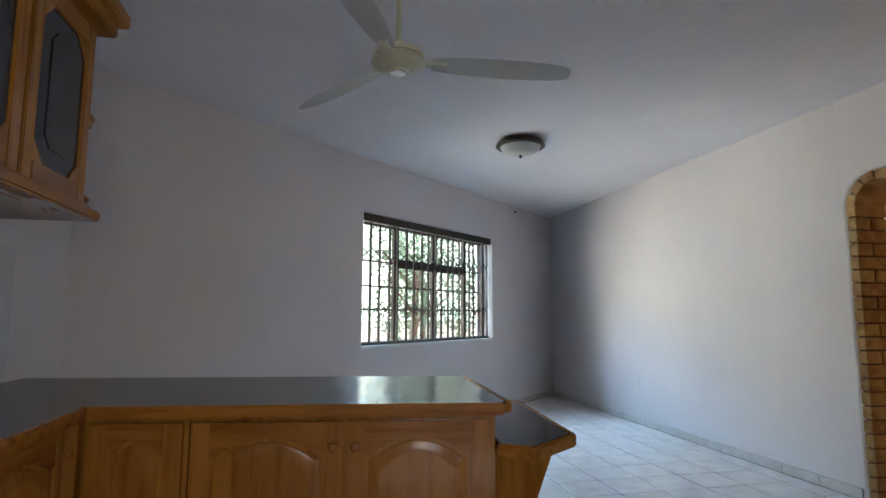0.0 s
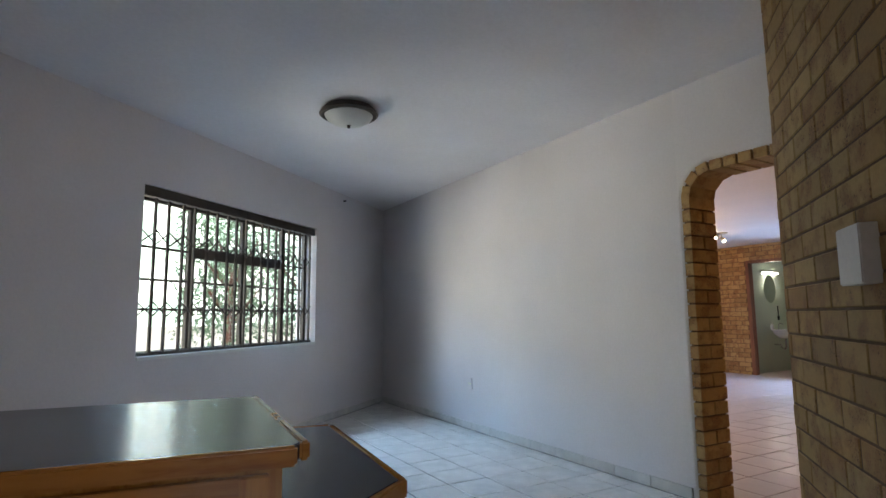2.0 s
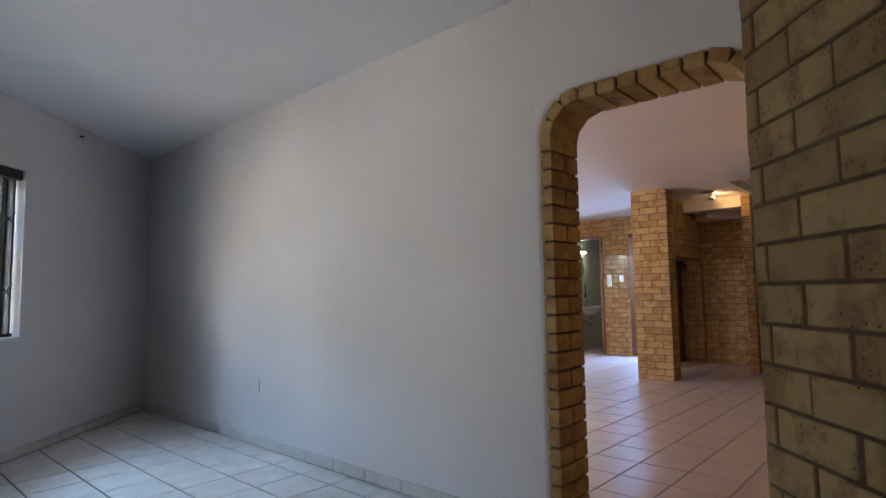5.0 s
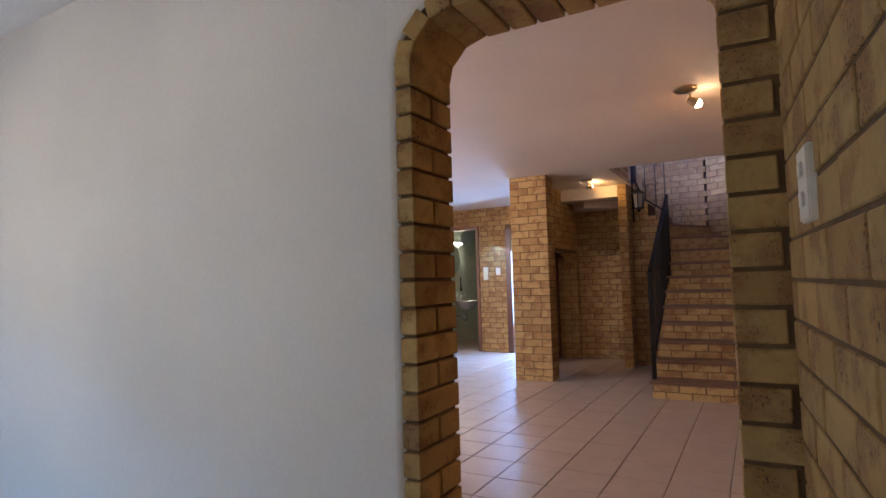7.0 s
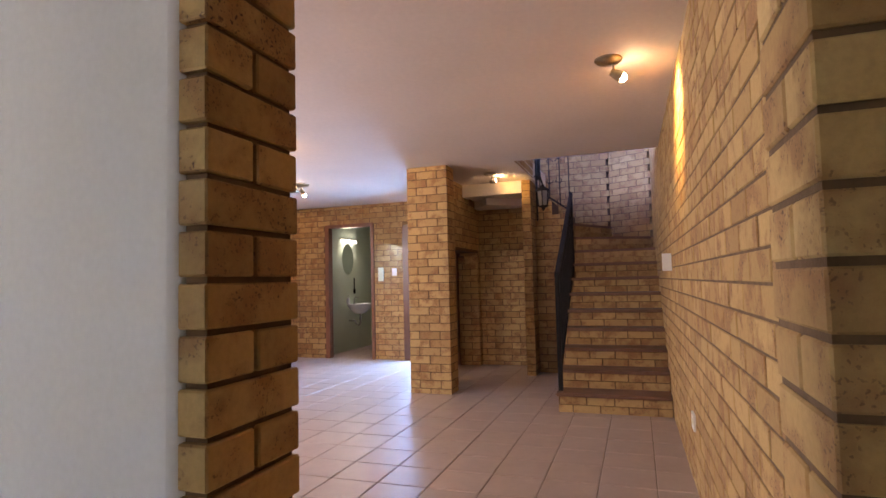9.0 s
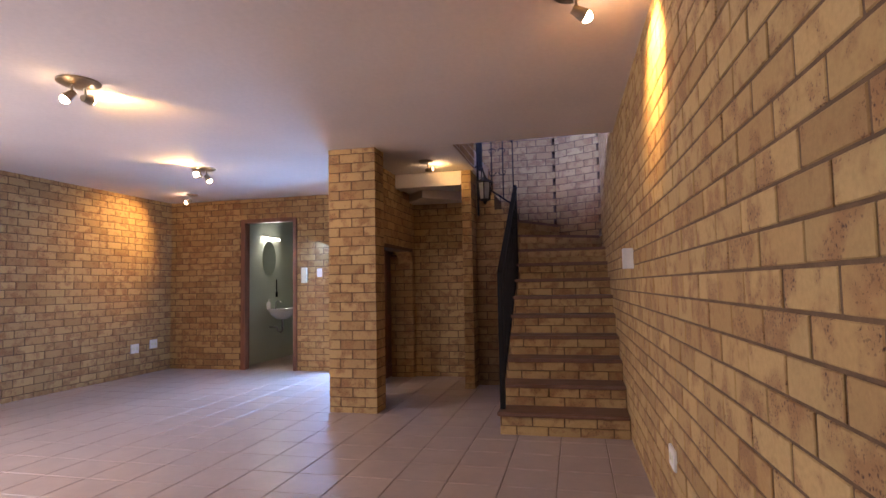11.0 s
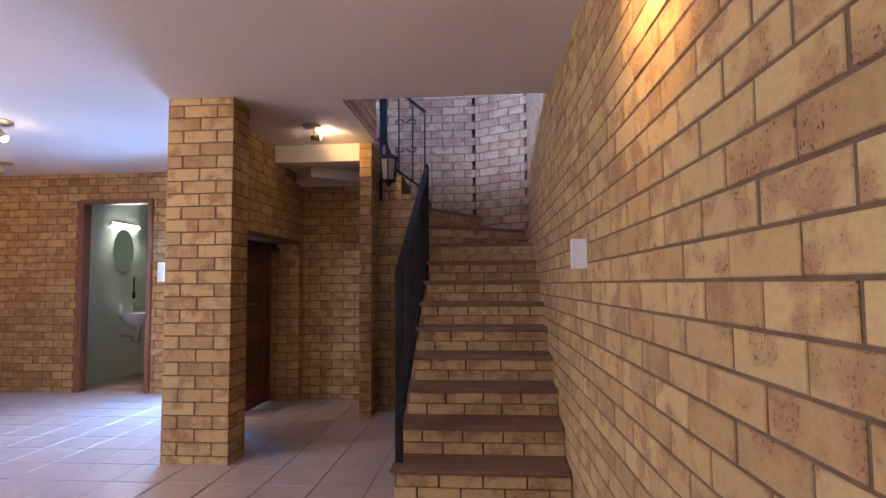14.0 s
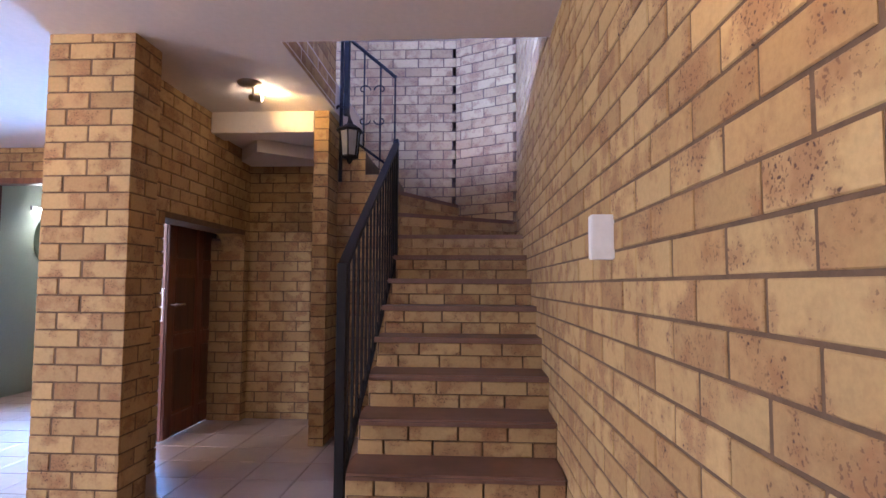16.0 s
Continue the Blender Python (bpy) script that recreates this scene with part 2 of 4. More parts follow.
def rod(a, b, r, seg=12, r2=None):
    bm = bmesh.new()
    add_rod(bm, a, b, r, seg, r2)
    return bm


def lathe(profile, seg=32, m=None):
    """Turns a profile of (radius, height) about z."""
    bm = bmesh.new()
    rings = []
    for r, z in profile:
        if r < 1e-5:
            rings.append([bm.verts.new((0, 0, z))] * seg)
        else:
            rings.append([bm.verts.new((r * math.cos(2 * math.pi * k / seg), r * math.sin(2 * math.pi * k / seg), z)) for k in range(seg)])
    for a, b in zip(rings, rings[1:]):
        for k in range(seg):
            vs = []
            for v in (a[k], a[(k + 1) % seg], b[(k + 1) % seg], b[k]):
                if v not in vs:
                    vs.append(v)
            if len(vs) > 2:
                bm.faces.new(vs)
    bmesh.ops.recalc_face_normals(bm, faces=bm.faces)
    if m is not None:
        bmesh.ops.transform(bm, matrix=m, verts=bm.verts)
    return bm


def prism(outline, z0, z1, bevel=0.0):
    """An upright prism on an outline of (x, y), counter-clockwise."""
    bm = bmesh.new()
    lo, hi = [bm.verts.new((x, y, z0)) for x, y in outline], [bm.verts.new((x, y, z1)) for x, y in outline]
    bm.faces.new(lo[::-1])
    bm.faces.new(hi)
    for k in range(len(lo)):
        j = (k + 1) % len(lo)
        bm.faces.new((lo[k], lo[j], hi[j], hi[k]))
    if bevel:
        bmesh.ops.bevel(bm, geom=[e for e in bm.edges], offset=bevel, segments=3, affect="EDGES")
    return bm


def tube(points, r, closed=False, res=3):
    """A bent rod along points, as a mesh."""
    cu = bpy.data.curves.new("bent_rod", "CURVE")
    cu.dimensions, cu.bevel_depth, cu.bevel_resolution, cu.use_fill_caps = "3D", r, res, True
    sp = cu.splines.new("POLY")
    sp.points.add(len(points) - 1)
    for q, p in zip(sp.points, points):
        q.co = (*p, 1)
    sp.use_cyclic_u = closed
    ob = bpy.data.objects.new("bent_rod", cu)
    me = bpy.data.meshes.new_from_object(ob)
    bm = bmesh.new()
    bm.from_mesh(me)
    bpy.data.objects.remove(ob)
    bpy.data.curves.remove(cu)
    bpy.data.meshes.remove(me)
    return bm


def thing(name, label, category, at=(0, 0, 0), turn=0.0, group=""):
    ob = new(name)
    ob.matrix_world = pose(*at, 0, 0, turn)
    ob.empty_display_size = 0.1
    return tagged(ob, label, category, group)


def structure(name, bm, mat, label):
    return tagged(part(name, bm, mat), label, name.split("_")[0], "", "structure")


# ---- brickwork ----
COURSE, PITCH, LENGTH, FACE = 0.085, 0.233, 0.2245, 0.0765
brick_meshes = {}


def brick_shape(length, height, depth=0.02):
    """A worn face brick: x along the wall, y outwards, the face at y = 0."""
    a, b, c = length / 2, height / 2, 0.0024
    ring = lambda s, t, y: [(-s, y, -t), (s, y, -t), (s, y, t), (-s, y, t)]
    vs = ring(a, b, -depth) + ring(a, b, -c) + ring(a - c, b - c, 0.0)
    fs = [(8, 9, 10, 11)]
    for o in (0, 4):
        fs += [(o + k, o + (k + 1) % 4, o + 4 + (k + 1) % 4, o + 4 + k) for k in range(4)]
    return vs, fs


def brick_mesh(length, height):
    key = (round(length, 3), round(height, 3))
    if key not in brick_meshes:
        me = bpy.data.meshes.new("brick")
        vs, fs = brick_shape(*key)
        me.from_pydata(vs, [], [f[::-1] for f in fs])
        me.materials.append(BRICK)
        brick_meshes[key] = me
    return brick_meshes[key]


def wall_frame(a, b):
    a, b = Vector((*a, 0)), Vector((*b, 0))
    u = (b - a).normalized()
    n = Vector((-u.y, u.x, 0))
    return a, u, n, (b - a).length


def wall_body(name, a, b, z0, z1, thick, mat, label, holes=(), back=0.0):
    """A wall whose face runs from a to b and looks to the left of that way. holes: (u0, u1, z0, z1)."""
    a, u, n, length = wall_frame(a, b)
    us = sorted({0.0, length, *[h for hole in holes for h in hole[:2]]})
    zs = sorted({z0, z1, *[h for hole in holes for h in hole[2:]]})
    m = Matrix((( u.x, n.x, 0, a.x), (u.y, n.y, 0, a.y), (0, 0, 1, 0), (0, 0, 0, 1)))
    bm = bmesh.new()
    for ua, ub in zip(us, us[1:]):
        for za, zb in zip(zs, zs[1:]):
            mu, mz = (ua + ub) / 2, (za + zb) / 2
            if not any(h[0] < mu < h[1] and h[2] < mz < h[3] for h in holes):
                add_box(bm, ua, -thick - back, za, ub, -back, zb, 0, m)
    bmesh.ops.remove_doubles(bm, verts=bm.verts, dist=1e-4)
    return structure(name, bm, mat, label)


def brickwork(wall, a, b, z0, z1, holes=(), near=None, shift=0.0, ends=(0.0, 0.0), pitch=PITCH, lift=0.0):
    """Courses of bricks on a wall's face. near: (u0, u1, z0, z1), the stretch whose bricks are parts of their own."""
    a, u, n, length = wall_frame(a, b)
    turn = Matrix(((u.x, n.x, 0, 0), (u.y, n.y, 0, 0), (0, 0, 1, 0), (0, 0, 0, 1)))
    rng = random.Random(len(wall.name) * 7 + round(z0 * 100) + round(a.x * 10))
    vs_all, fs_all, single = [], [], 0
    bed = 0.055 + lift
    k = math.floor((z0 - bed) / COURSE) - 1
    while bed + COURSE * k < z1:
        lo, hi = max(z0 + 0.002, bed + COURSE * k + 0.0042), min(z1 - 0.002, bed + COURSE * (k + 1) - 0.0042)
        k += 1
        if hi - lo < 0.012:
            continue
        pos = -pitch + (shift + (pitch / 2 if k % 2 else 0.0)) % pitch
        while pos < length:
            p, q = max(pos, ends[0] if k % 2 else 0.0), min(pos + pitch - PITCH + LENGTH, length - (ends[1] if k % 2 else 0.0))
            pos += pitch
            pieces = [(p, q)]
            for h0, h1, hz0, hz1 in holes:
                if hi > hz0 + 0.02 and lo < hz1 - 0.02:
                    pieces = [s for p0, q0 in pieces for s in ((p0, min(q0, h0 - 0.004)), (max(p0, h1 + 0.004), q0))]
            p_in, q_in = rng.randint(0, 2) / 1000, rng.randint(0, 2) / 1000
            for p0, q0 in sorted(set(pieces)):
                p0, q0 = p0 + p_in, q0 - q_in
                if q0 - p0 < 0.025:
                    continue
                uc, zc, out = (p0 + q0) / 2, (lo + hi) / 2, rng.uniform(-0.0015, 0.0015)
                at = a + u * uc + n * out
                if near and near[0] < uc < near[1] and near[2] < zc < near[3] and single < 300:
                    ob = new("brick", brick_mesh(q0 - p0, hi - lo))
                    ob.parent = wall
                    ob.matrix_basis = Matrix.Translation((at.x, at.y, zc)) @ turn
                    single += 1
                else:
                    vs, fs = brick_shape(q0 - p0, hi - lo)
                    o = len(vs_all)
                    vs_all += [(at.x + u.x * x + n.x * y, at.y + u.y * x + n.y * y, zc + z) for x, y, z in vs]
                    fs_all += [tuple(o + i for i in f[::-1]) for f in fs]
    if vs_all:
        me = bpy.data.meshes.new("bricks")
        me.from_pydata(vs_all, [], fs_all)
        me.materials.append(BRICK)
        ob = new("bricks", me)
        ob.parent = wall
        ob["kind"] = "stuff"


def brick_wall(name, a, b, z0, z1, thick, label, holes=(), near=None, shift=0.0, ends=(0.0, 0.0), pitch=PITCH, lift=0.0):
    wall = wall_body(name, a, b, z0, z1, thick, MORTAR, label, holes, 0.0035)
    late.append((brickwork, (wall, a, b, z0, z1, holes, near, shift, ends, pitch, lift)))
    return wall


late = []
block_meshes = {}


def brick_block(parent, m, length, depth, height):
    """A whole brick with worn edges, as a part, centred on m."""
    key = (round(length, 3), round(depth, 3), round(height, 3))
    if key not in block_meshes:
        bm = bmesh.new()
        bmesh.ops.create_cube(bm, size=1.0)
        bmesh.ops.scale(bm, verts=bm.verts, vec=key)
        bmesh.ops.bevel(bm, geom=bm.edges[:], offset=0.0035, segments=1, affect="EDGES")
        me = bpy.data.meshes.new("brick")
        bm.to_mesh(me)
        bm.free()
        me.materials.append(BRICK)
        block_meshes[key] = me
    ob = new("brick", block_meshes[key])
    ob.parent = parent
    ob.matrix_basis = m
    return ob

# ---- structure: kitchen ----
CEIL_K, CEIL_H = 2.58, 2.40
WIN_A, WIN_B = (3.32, 7.346), (-1.4, 3.141)  # window wall, from the arch wall to the tiled wall
WIN = (1.715, 3.985, 0.85, 2.075)
DIAG = (2.445, 1.5226)  # corner of the slanting brick wall
DIAG_BACK = (0.9, 0.132)

wall_body("wall_window", WIN_A, WIN_B, 0, 2.7, 0.24, PLASTER, "white painted kitchen wall with a barred window", (WIN,))
wall_body("wall_tiled", (-1.4, 3.35), (-1.4, -2.4), 0, 2.7, 0.2, PLASTER, "white painted wall behind the kitchen units")
wall_body("wall_kitchen_back", (-1.6, -2.4), (1.1, -2.4), 0, 2.7, 0.2, PLASTER, "plain white kitchen wall with a window", ((1.33, 2.43, 1.15, 2.05),))
wall_body("wall_kitchen_side", (0.9, -2.4), DIAG_BACK, 0, 2.7, 0.2, PLASTER, "plain white kitchen wall")
brick_wall("wall_slanting_brick", DIAG_BACK, DIAG, 0, 2.62, 0.22, "yellow-brown face brick wall set at a slant", (), (0.6, 2.3, 0.2, 2.5), math.dist(DIAG_BACK, DIAG) - 0.0397, (0.0, 0.0), PITCH, -0.028)
brick_wall("wall_short_brick", DIAG, (3.32, 1.583), 0, 2.62, 0.2, "yellow-brown face brick return beside the arch", (), (0, 1, 0.3, 2.4))

# plastered wall with the arched way through
ARCH_L, ARCH_R, ARCH_TOP, ARCH_RAD = 2.54, 1.70, 1.99, 0.15


def arch_line(off, steps=9):
    """The arch's edge from its foot on the left to its foot on the right, moved outwards by off."""
    r, pts = ARCH_RAD + off, []
    pts.append((ARCH_L + off, 0.0))
    for cy, a0, a1 in ((ARCH_L - ARCH_RAD, 0, 90), (ARCH_R + ARCH_RAD, 90, 180)):
        for k in range(steps + 1):
            a = radians(a0 + (a1 - a0) * k / steps)
            pts.append((cy + r * math.cos(a), ARCH_TOP - ARCH_RAD + r * math.sin(a)))
    pts.append((ARCH_R - off, 0.0))
    return pts


bm = bmesh.new()
ROUND = 0.032
add_box(bm, 3.32, ARCH_L + 0.055 + ROUND, 0, 3.57, 7.9, 2.7)
line = [p for p in arch_line(0.055 + ROUND) if p[1] > 0]
cols = []
for y, z in line + [(1.42, line[-1][1])]:
    cols.append([bm.verts.new((x, y, zz)) for x in (3.32, 3.57) for zz in (z, 2.7)])
for p, q in zip(cols, cols[1:]):
    bm.faces.new((p[0], p[1], q[1], q[0]))
    bm.faces.new((p[2], q[2], q[3], p[3]))
    bm.faces.new((p[1], p[3], q[3], q[1]))
# the plaster turns in towards the bricks in a soft round
edge = []
for k in range(6):
    a = radians(18 * k)
    edge.append((3.32 + ROUND * (1 - math.cos(a)), arch_line(0.055 + ROUND * (1 - math.sin(a)))[:-1]))
edge.append((3.57, edge[-1][1]))
edge.append((3.57, arch_line(0.055 + ROUND)[:-1]))
loops = [[bm.verts.new((x, *p)) for p in pts] for x, pts in edge]
for p, q in zip(loops, loops[1:]):
    for k in range(len(p) - 1):
        bm.faces.new((p[k], p[k + 1], q[k + 1], q[k]))
bmesh.ops.recalc_face_normals(bm, faces=bm.faces)
smooth(structure("wall_arch", bm, PLASTER, "white painted wall with a brick-edged arch"), 30)

# brick lining of the arch: core and bricks
core = bmesh.new()
inner, outer = arch_line(0.012), arch_line(0.056)
rows = [[core.verts.new((x, *pt)) for x, pt in ((3.33, i), (3.56, i), (3.56, o), (3.33, o))] for i, o in zip(inner, outer)]
for p, q in zip(rows, rows[1:]):
    for k in range(4):
        j = (k + 1) % 4
        core.faces.new((p[k], p[j], q[j], q[k]))
bmesh.ops.recalc_face_normals(core, faces=core.faces)
arch_trim = structure("trim_arch", core, MORTAR, "yellow-brown face bricks edging the arch")


def lay_arch():
    k, z = 0, 0.001
    while z + 0.07 < ARCH_TOP - ARCH_RAD + 0.02:
        for side, y in ((1, ARCH_L + 0.03), (-1, ARCH_R - 0.03)):
            deep = 0.06 if side > 0 else (0.126 if k % 2 else 0.105)
            yy = ARCH_L + 0.03 if side > 0 else ARCH_R - deep / 2
            zc = z + 0.0365
            if k % 2:
                brick_block(arch_trim, pose(3.442, yy, zc), 0.255, deep, 0.074)
            else:
                brick_block(arch_trim, pose(3.374, yy, zc), 0.118, deep, 0.074)
                brick_block(arch_trim, pose(3.506, yy, zc), 0.124, deep, 0.074)
        k, z = k + 1, z + COURSE
    gap = ARCH_TOP - ARCH_RAD - z
    for y in (ARCH_L + 0.03, ARCH_R - 0.03):
        if gap > 0.02:
            brick_block(arch_trim, pose(3.442, y, z + gap / 2 - 0.004), 0.255, 0.06, gap - 0.008)
    # ring over the opening
    pts, ring = arch_line(0.03, 24)[1:-1], []
    lengths = [0.0]
    for p, q in zip(pts, pts[1:]):
        lengths.append(lengths[-1] + math.dist(p, q))
    count = round(lengths[-1] / 0.092)
    for i in range(count):
        s = (i + 0.5) * lengths[-1] / count
        j = max(n for n in range(len(lengths)) if lengths[n] <= s)
        j = min(j, len(pts) - 2)
        f = (s - lengths[j]) / (lengths[j + 1] - lengths[j])
        y, z = (pts[j][0] + f * (pts[j + 1][0] - pts[j][0]), pts[j][1] + f * (pts[j + 1][1] - pts[j][1]))
        ang = math.degrees(math.atan2(pts[j + 1][1] - pts[j][1], pts[j + 1][0] - pts[j][0]))
        brick_block(arch_trim, pose(3.442, y, z, ang), 0.255, 0.081, 0.062)


late.append((lay_arch, ()))
structure("trim_arch_bed", box(3.323, ARCH_R - 0.121, 0, 3.566, ARCH_R - 0.005, ARCH_TOP - 0.03), MORTAR, "brown mortar behind the bricks of the arch")

structure("ceiling_kitchen", prism([(-1.6, -2.6), (1.1, -2.6), (1.1, 0.2), (2.48, 1.42), (3.44, 1.45), (3.44, 7.5), (3.2, 7.5), (-1.6, 3.2)], CEIL_K, CEIL_K + 0.12), CEIL, "white painted kitchen ceiling")

# skirting along the arch wall and the window wall
def skirting(name, label, m, length):
    """Skirting tiles along local x, facing local y, on a dark grout bed."""
    bed = structure(name, box(0.0, -0.002, 0.0, length, 0.006, 0.072, 0, m), GROUT_K, label)
    n = math.ceil(length / 0.31)
    for k in range(n):
        part("skirting_tile", box(k * 0.31 + 0.002, -0.001, 0.006, min(length, (k + 1) * 0.31 - 0.003), 0.015, 0.074, 0.002, m), SKIRT, bed)


skirting("baseboard_arch_wall", "pale tile skirting on the arch wall", pose(3.322, ARCH_L + 0.10, 0, 0, 0, 90), 7.32 - ARCH_L - 0.10)
_a, _u, _n, _l = wall_frame(WIN_A, WIN_B)
_m = Matrix(((_u.x, _n.x, 0, _a.x), (_u.y, _n.y, 0, _a.y), (0, 0, 1, 0), (0, 0, 0, 1)))
skirting("baseboard_window_wall", "pale tile skirting under the window", _m @ pose(0.02, 0, 0), 4.58)

# ---- structure: hall ----
BACK = 10.40
wall_hall = brick_wall("wall_hall_south", (3.57, 1.605), (10.14, 1.69), 0, 5.0, 0.24, "long yellow-brown face brick wall beside the stairs", (), (1.0, 3.6, 0.5, 2.39), 0.212, (0.0, 0.0), 0.2393, -0.011)
brick_wall("wall_hall_north", (BACK, 7.75), (3.57, 7.75), 0, CEIL_H, 0.24, "yellow-brown face brick wall of the hall", ((4.7, 6.5, 1.05, 2.3),), (0.0, 2.3, 0.2, 2.4))
brick_wall("wall_hall_east", (BACK, 4.30), (BACK, 7.96), 0, CEIL_H, 0.12, "face brick wall with the front door and the bathroom door", ((0.06, 0.95, 0, 2.05), (1.44, 2.30, 0, 2.11)), (0.95, 3.45, 0.2, 2.4))
pillar = structure("wall_pillar", box(8.1235, 3.7585, 0, 8.36, 4.2065, CEIL_H), MORTAR, "square face brick pillar in the hall")
for _p, _q in (((8.12, 3.755), (8.12, 4.21)), ((8.36, 3.755), (8.12, 3.755)), ((8.12, 4.21), (8.36, 4.21))):
    late.append((brickwork, (pillar, _p, _q, 0, CEIL_H, (), (0, 1, 0, 2.4))))
alcove_side = wall_body("wall_alcove_side", (10.17, 3.98), (8.36, 3.98), 0, CEIL_H, 0.2, MORTAR, "face brick wall with a low opening behind the pillar", ((0.09, 1.350, 0, 1.55),), 0.0035)
late.append((brickwork, (alcove_side, (10.17, 3.98), (8.36, 3.98), 0, CEIL_H, ((0.09, 1.326, 0, 1.55),), (0, 1.8, 1.5, 2.4))))
brick_wall("wall_alcove_back", (10.17, 3.21), (10.17, 4.28), 0, CEIL_H, 0.2, "shaded face brick wall at the back of the alcove", (), (0, 1.1, 0, 2.3))
thin = structure("wall_stair_side", box(9.4035, 3.1035, 0, 10.38, 3.2065, CEIL_H), MORTAR, "narrow face brick wall beside the stairs")
for _p, _q in (((9.40, 3.10), (9.40, 3.21)), ((10.38, 3.10), (9.40, 3.10)), ((9.40, 3.21), (10.17, 3.21))):
    late.append((brickwork, (thin, _p, _q, 0, CEIL_H, (), (0, 1, 0, 2.4))))
# the corners are toothed: every second course stops short and leaves a deep pocket
TEETH = [0.055 + COURSE * k for k in range(15, 38, 2)]
brick_wall("wall_stair_slant", (10.12, 1.66), (10.42, 2.21), 0, 5.0, 0.2, "face brick wall slanting behind the stairs", [(0.0, 0.062, z, z + COURSE) for z in TEETH], (0, 0.7, 1.3, 3.6), 0.0)
brick_wall("wall_stair_back", (10.42, 2.21), (10.42, 4.3), 0, 5.0, 0.2, "face brick wall behind the stairs", [(0.0, 0.03, z, z + COURSE) for z in TEETH], (0, 1.2, 1.2, 3.6))
# added backing: blocks sky light so the pockets stay dark
structure("wall_stair_outer", prism([(10.24, 1.48), (10.72, 2.1), (10.72, 4.3), (10.625, 4.3), (10.625, 2.2), (10.20, 1.52)], 0, 5.0), MORTAR, "added mortar-coloured backing that keeps sky light out of the toothed corners")
brick_wall("wall_stair_parapet", (9.42, 3.06), (8.26, 3.06), CEIL_H + 0.004, 3.4, 0.2, "face brick parapet round the stairwell", (), (0, 1.2, 2.4, 3.4))
wall_body("wall_upper_front", (7.2, 4.5), (7.2, 1.4), 2.6, 5.0, 0.2, PLASTER, "plain white wall upstairs with a window", ((0.5, 1.9, 2.7, 3.25),))
wall_body("wall_upper_side", (10.6, 4.4), (7.0, 4.4), 2.6, 5.0, 0.2, PLASTER, "plain white wall upstairs")
structure("ceiling_upper", box(7.0, 1.4, 5.0, 10.7, 4.7, 5.1), CEIL, "white ceiling above the stairs")
bm = bmesh.new()
add_box(bm, 3.57, 1.60, CEIL_H, 8.26, 7.8, 2.62)
add_box(bm, 8.26, 3.062, CEIL_H, 10.6, 7.8, 2.62)
structure("ceiling_hall", bm, CEIL_HALL, "cream painted hall ceiling")
reveal = structure("trim_alcove_reveal", box(10.084, 3.99, 0, 10.168, 4.275, 1.52), MORTAR, "face brick side of the low opening")
late.append((brickwork, (reveal, (10.076, 3.985), (10.076, 4.278), 0, 1.50, (), (0, 1, 0, 2))))
for _y0, _y1, _zt in ((2.66, 2.88, 1.98), (2.88, 3.095, 2.15)):
    turn_wall = structure("wall_stair_turn", box(9.668, _y0, 0, 10.3, _y1, _zt), MORTAR, "face brick side of the turning stairs")
    late.append((brickwork, (turn_wall, (9.66, _y0), (9.66, _y1), 0, _zt, (), (0, 1, 0, 3))))
structure("trim_alcove_beam", box(9.40, 3.212, 2.24, 9.62, 3.978, 2.398, 0.004), CEIL_HALL, "cream painted beam over the alcove")
structure("ceiling_alcove", box(9.62, 3.212, 2.26, 10.16, 3.978, 2.396), CEIL_HALL, "cream painted ceiling of the alcove")
bm = box(0, -0.38, -0.10, 0.62, 0.38, 0.0, 0, pose(9.86, 3.42, 2.255, 0, 0, 38))
structure("trim_stair_soffit", bm, CEIL_HALL, "cream painted underside of the turning stairs")

# closing walls
wall_body("wall_porch", (12.6, 5.25), (10.64, 5.25), 0, 2.6, 0.15, PLASTER, "plain wall of the porch")
structure("wall_outer_plinth", box(3.338, 1.2, 0, 3.555, 1.683, 1.86), MORTAR, "brick pier at the arch")

# ---- floor ----
structure("ground", box(-60, -60, -0.30, 80, 80, -0.12), EARTH, "bare garden ground")
floor_hall = structure("floor_hall", box(3.45, 1.3, -0.12, 12.7, 8.0, -0.005), GROUT, "beige glazed tile floor of the hall")
floor_kitchen = structure("floor_kitchen", prism([(-1.6, -2.6), (1.1, -2.6), (3.45, 1.3), (3.45, 8.0), (2.9, 7.9), (-1.6, 3.4)], -0.12, -0.005), GROUT_K, "pale glazed tile floor of the kitchen")


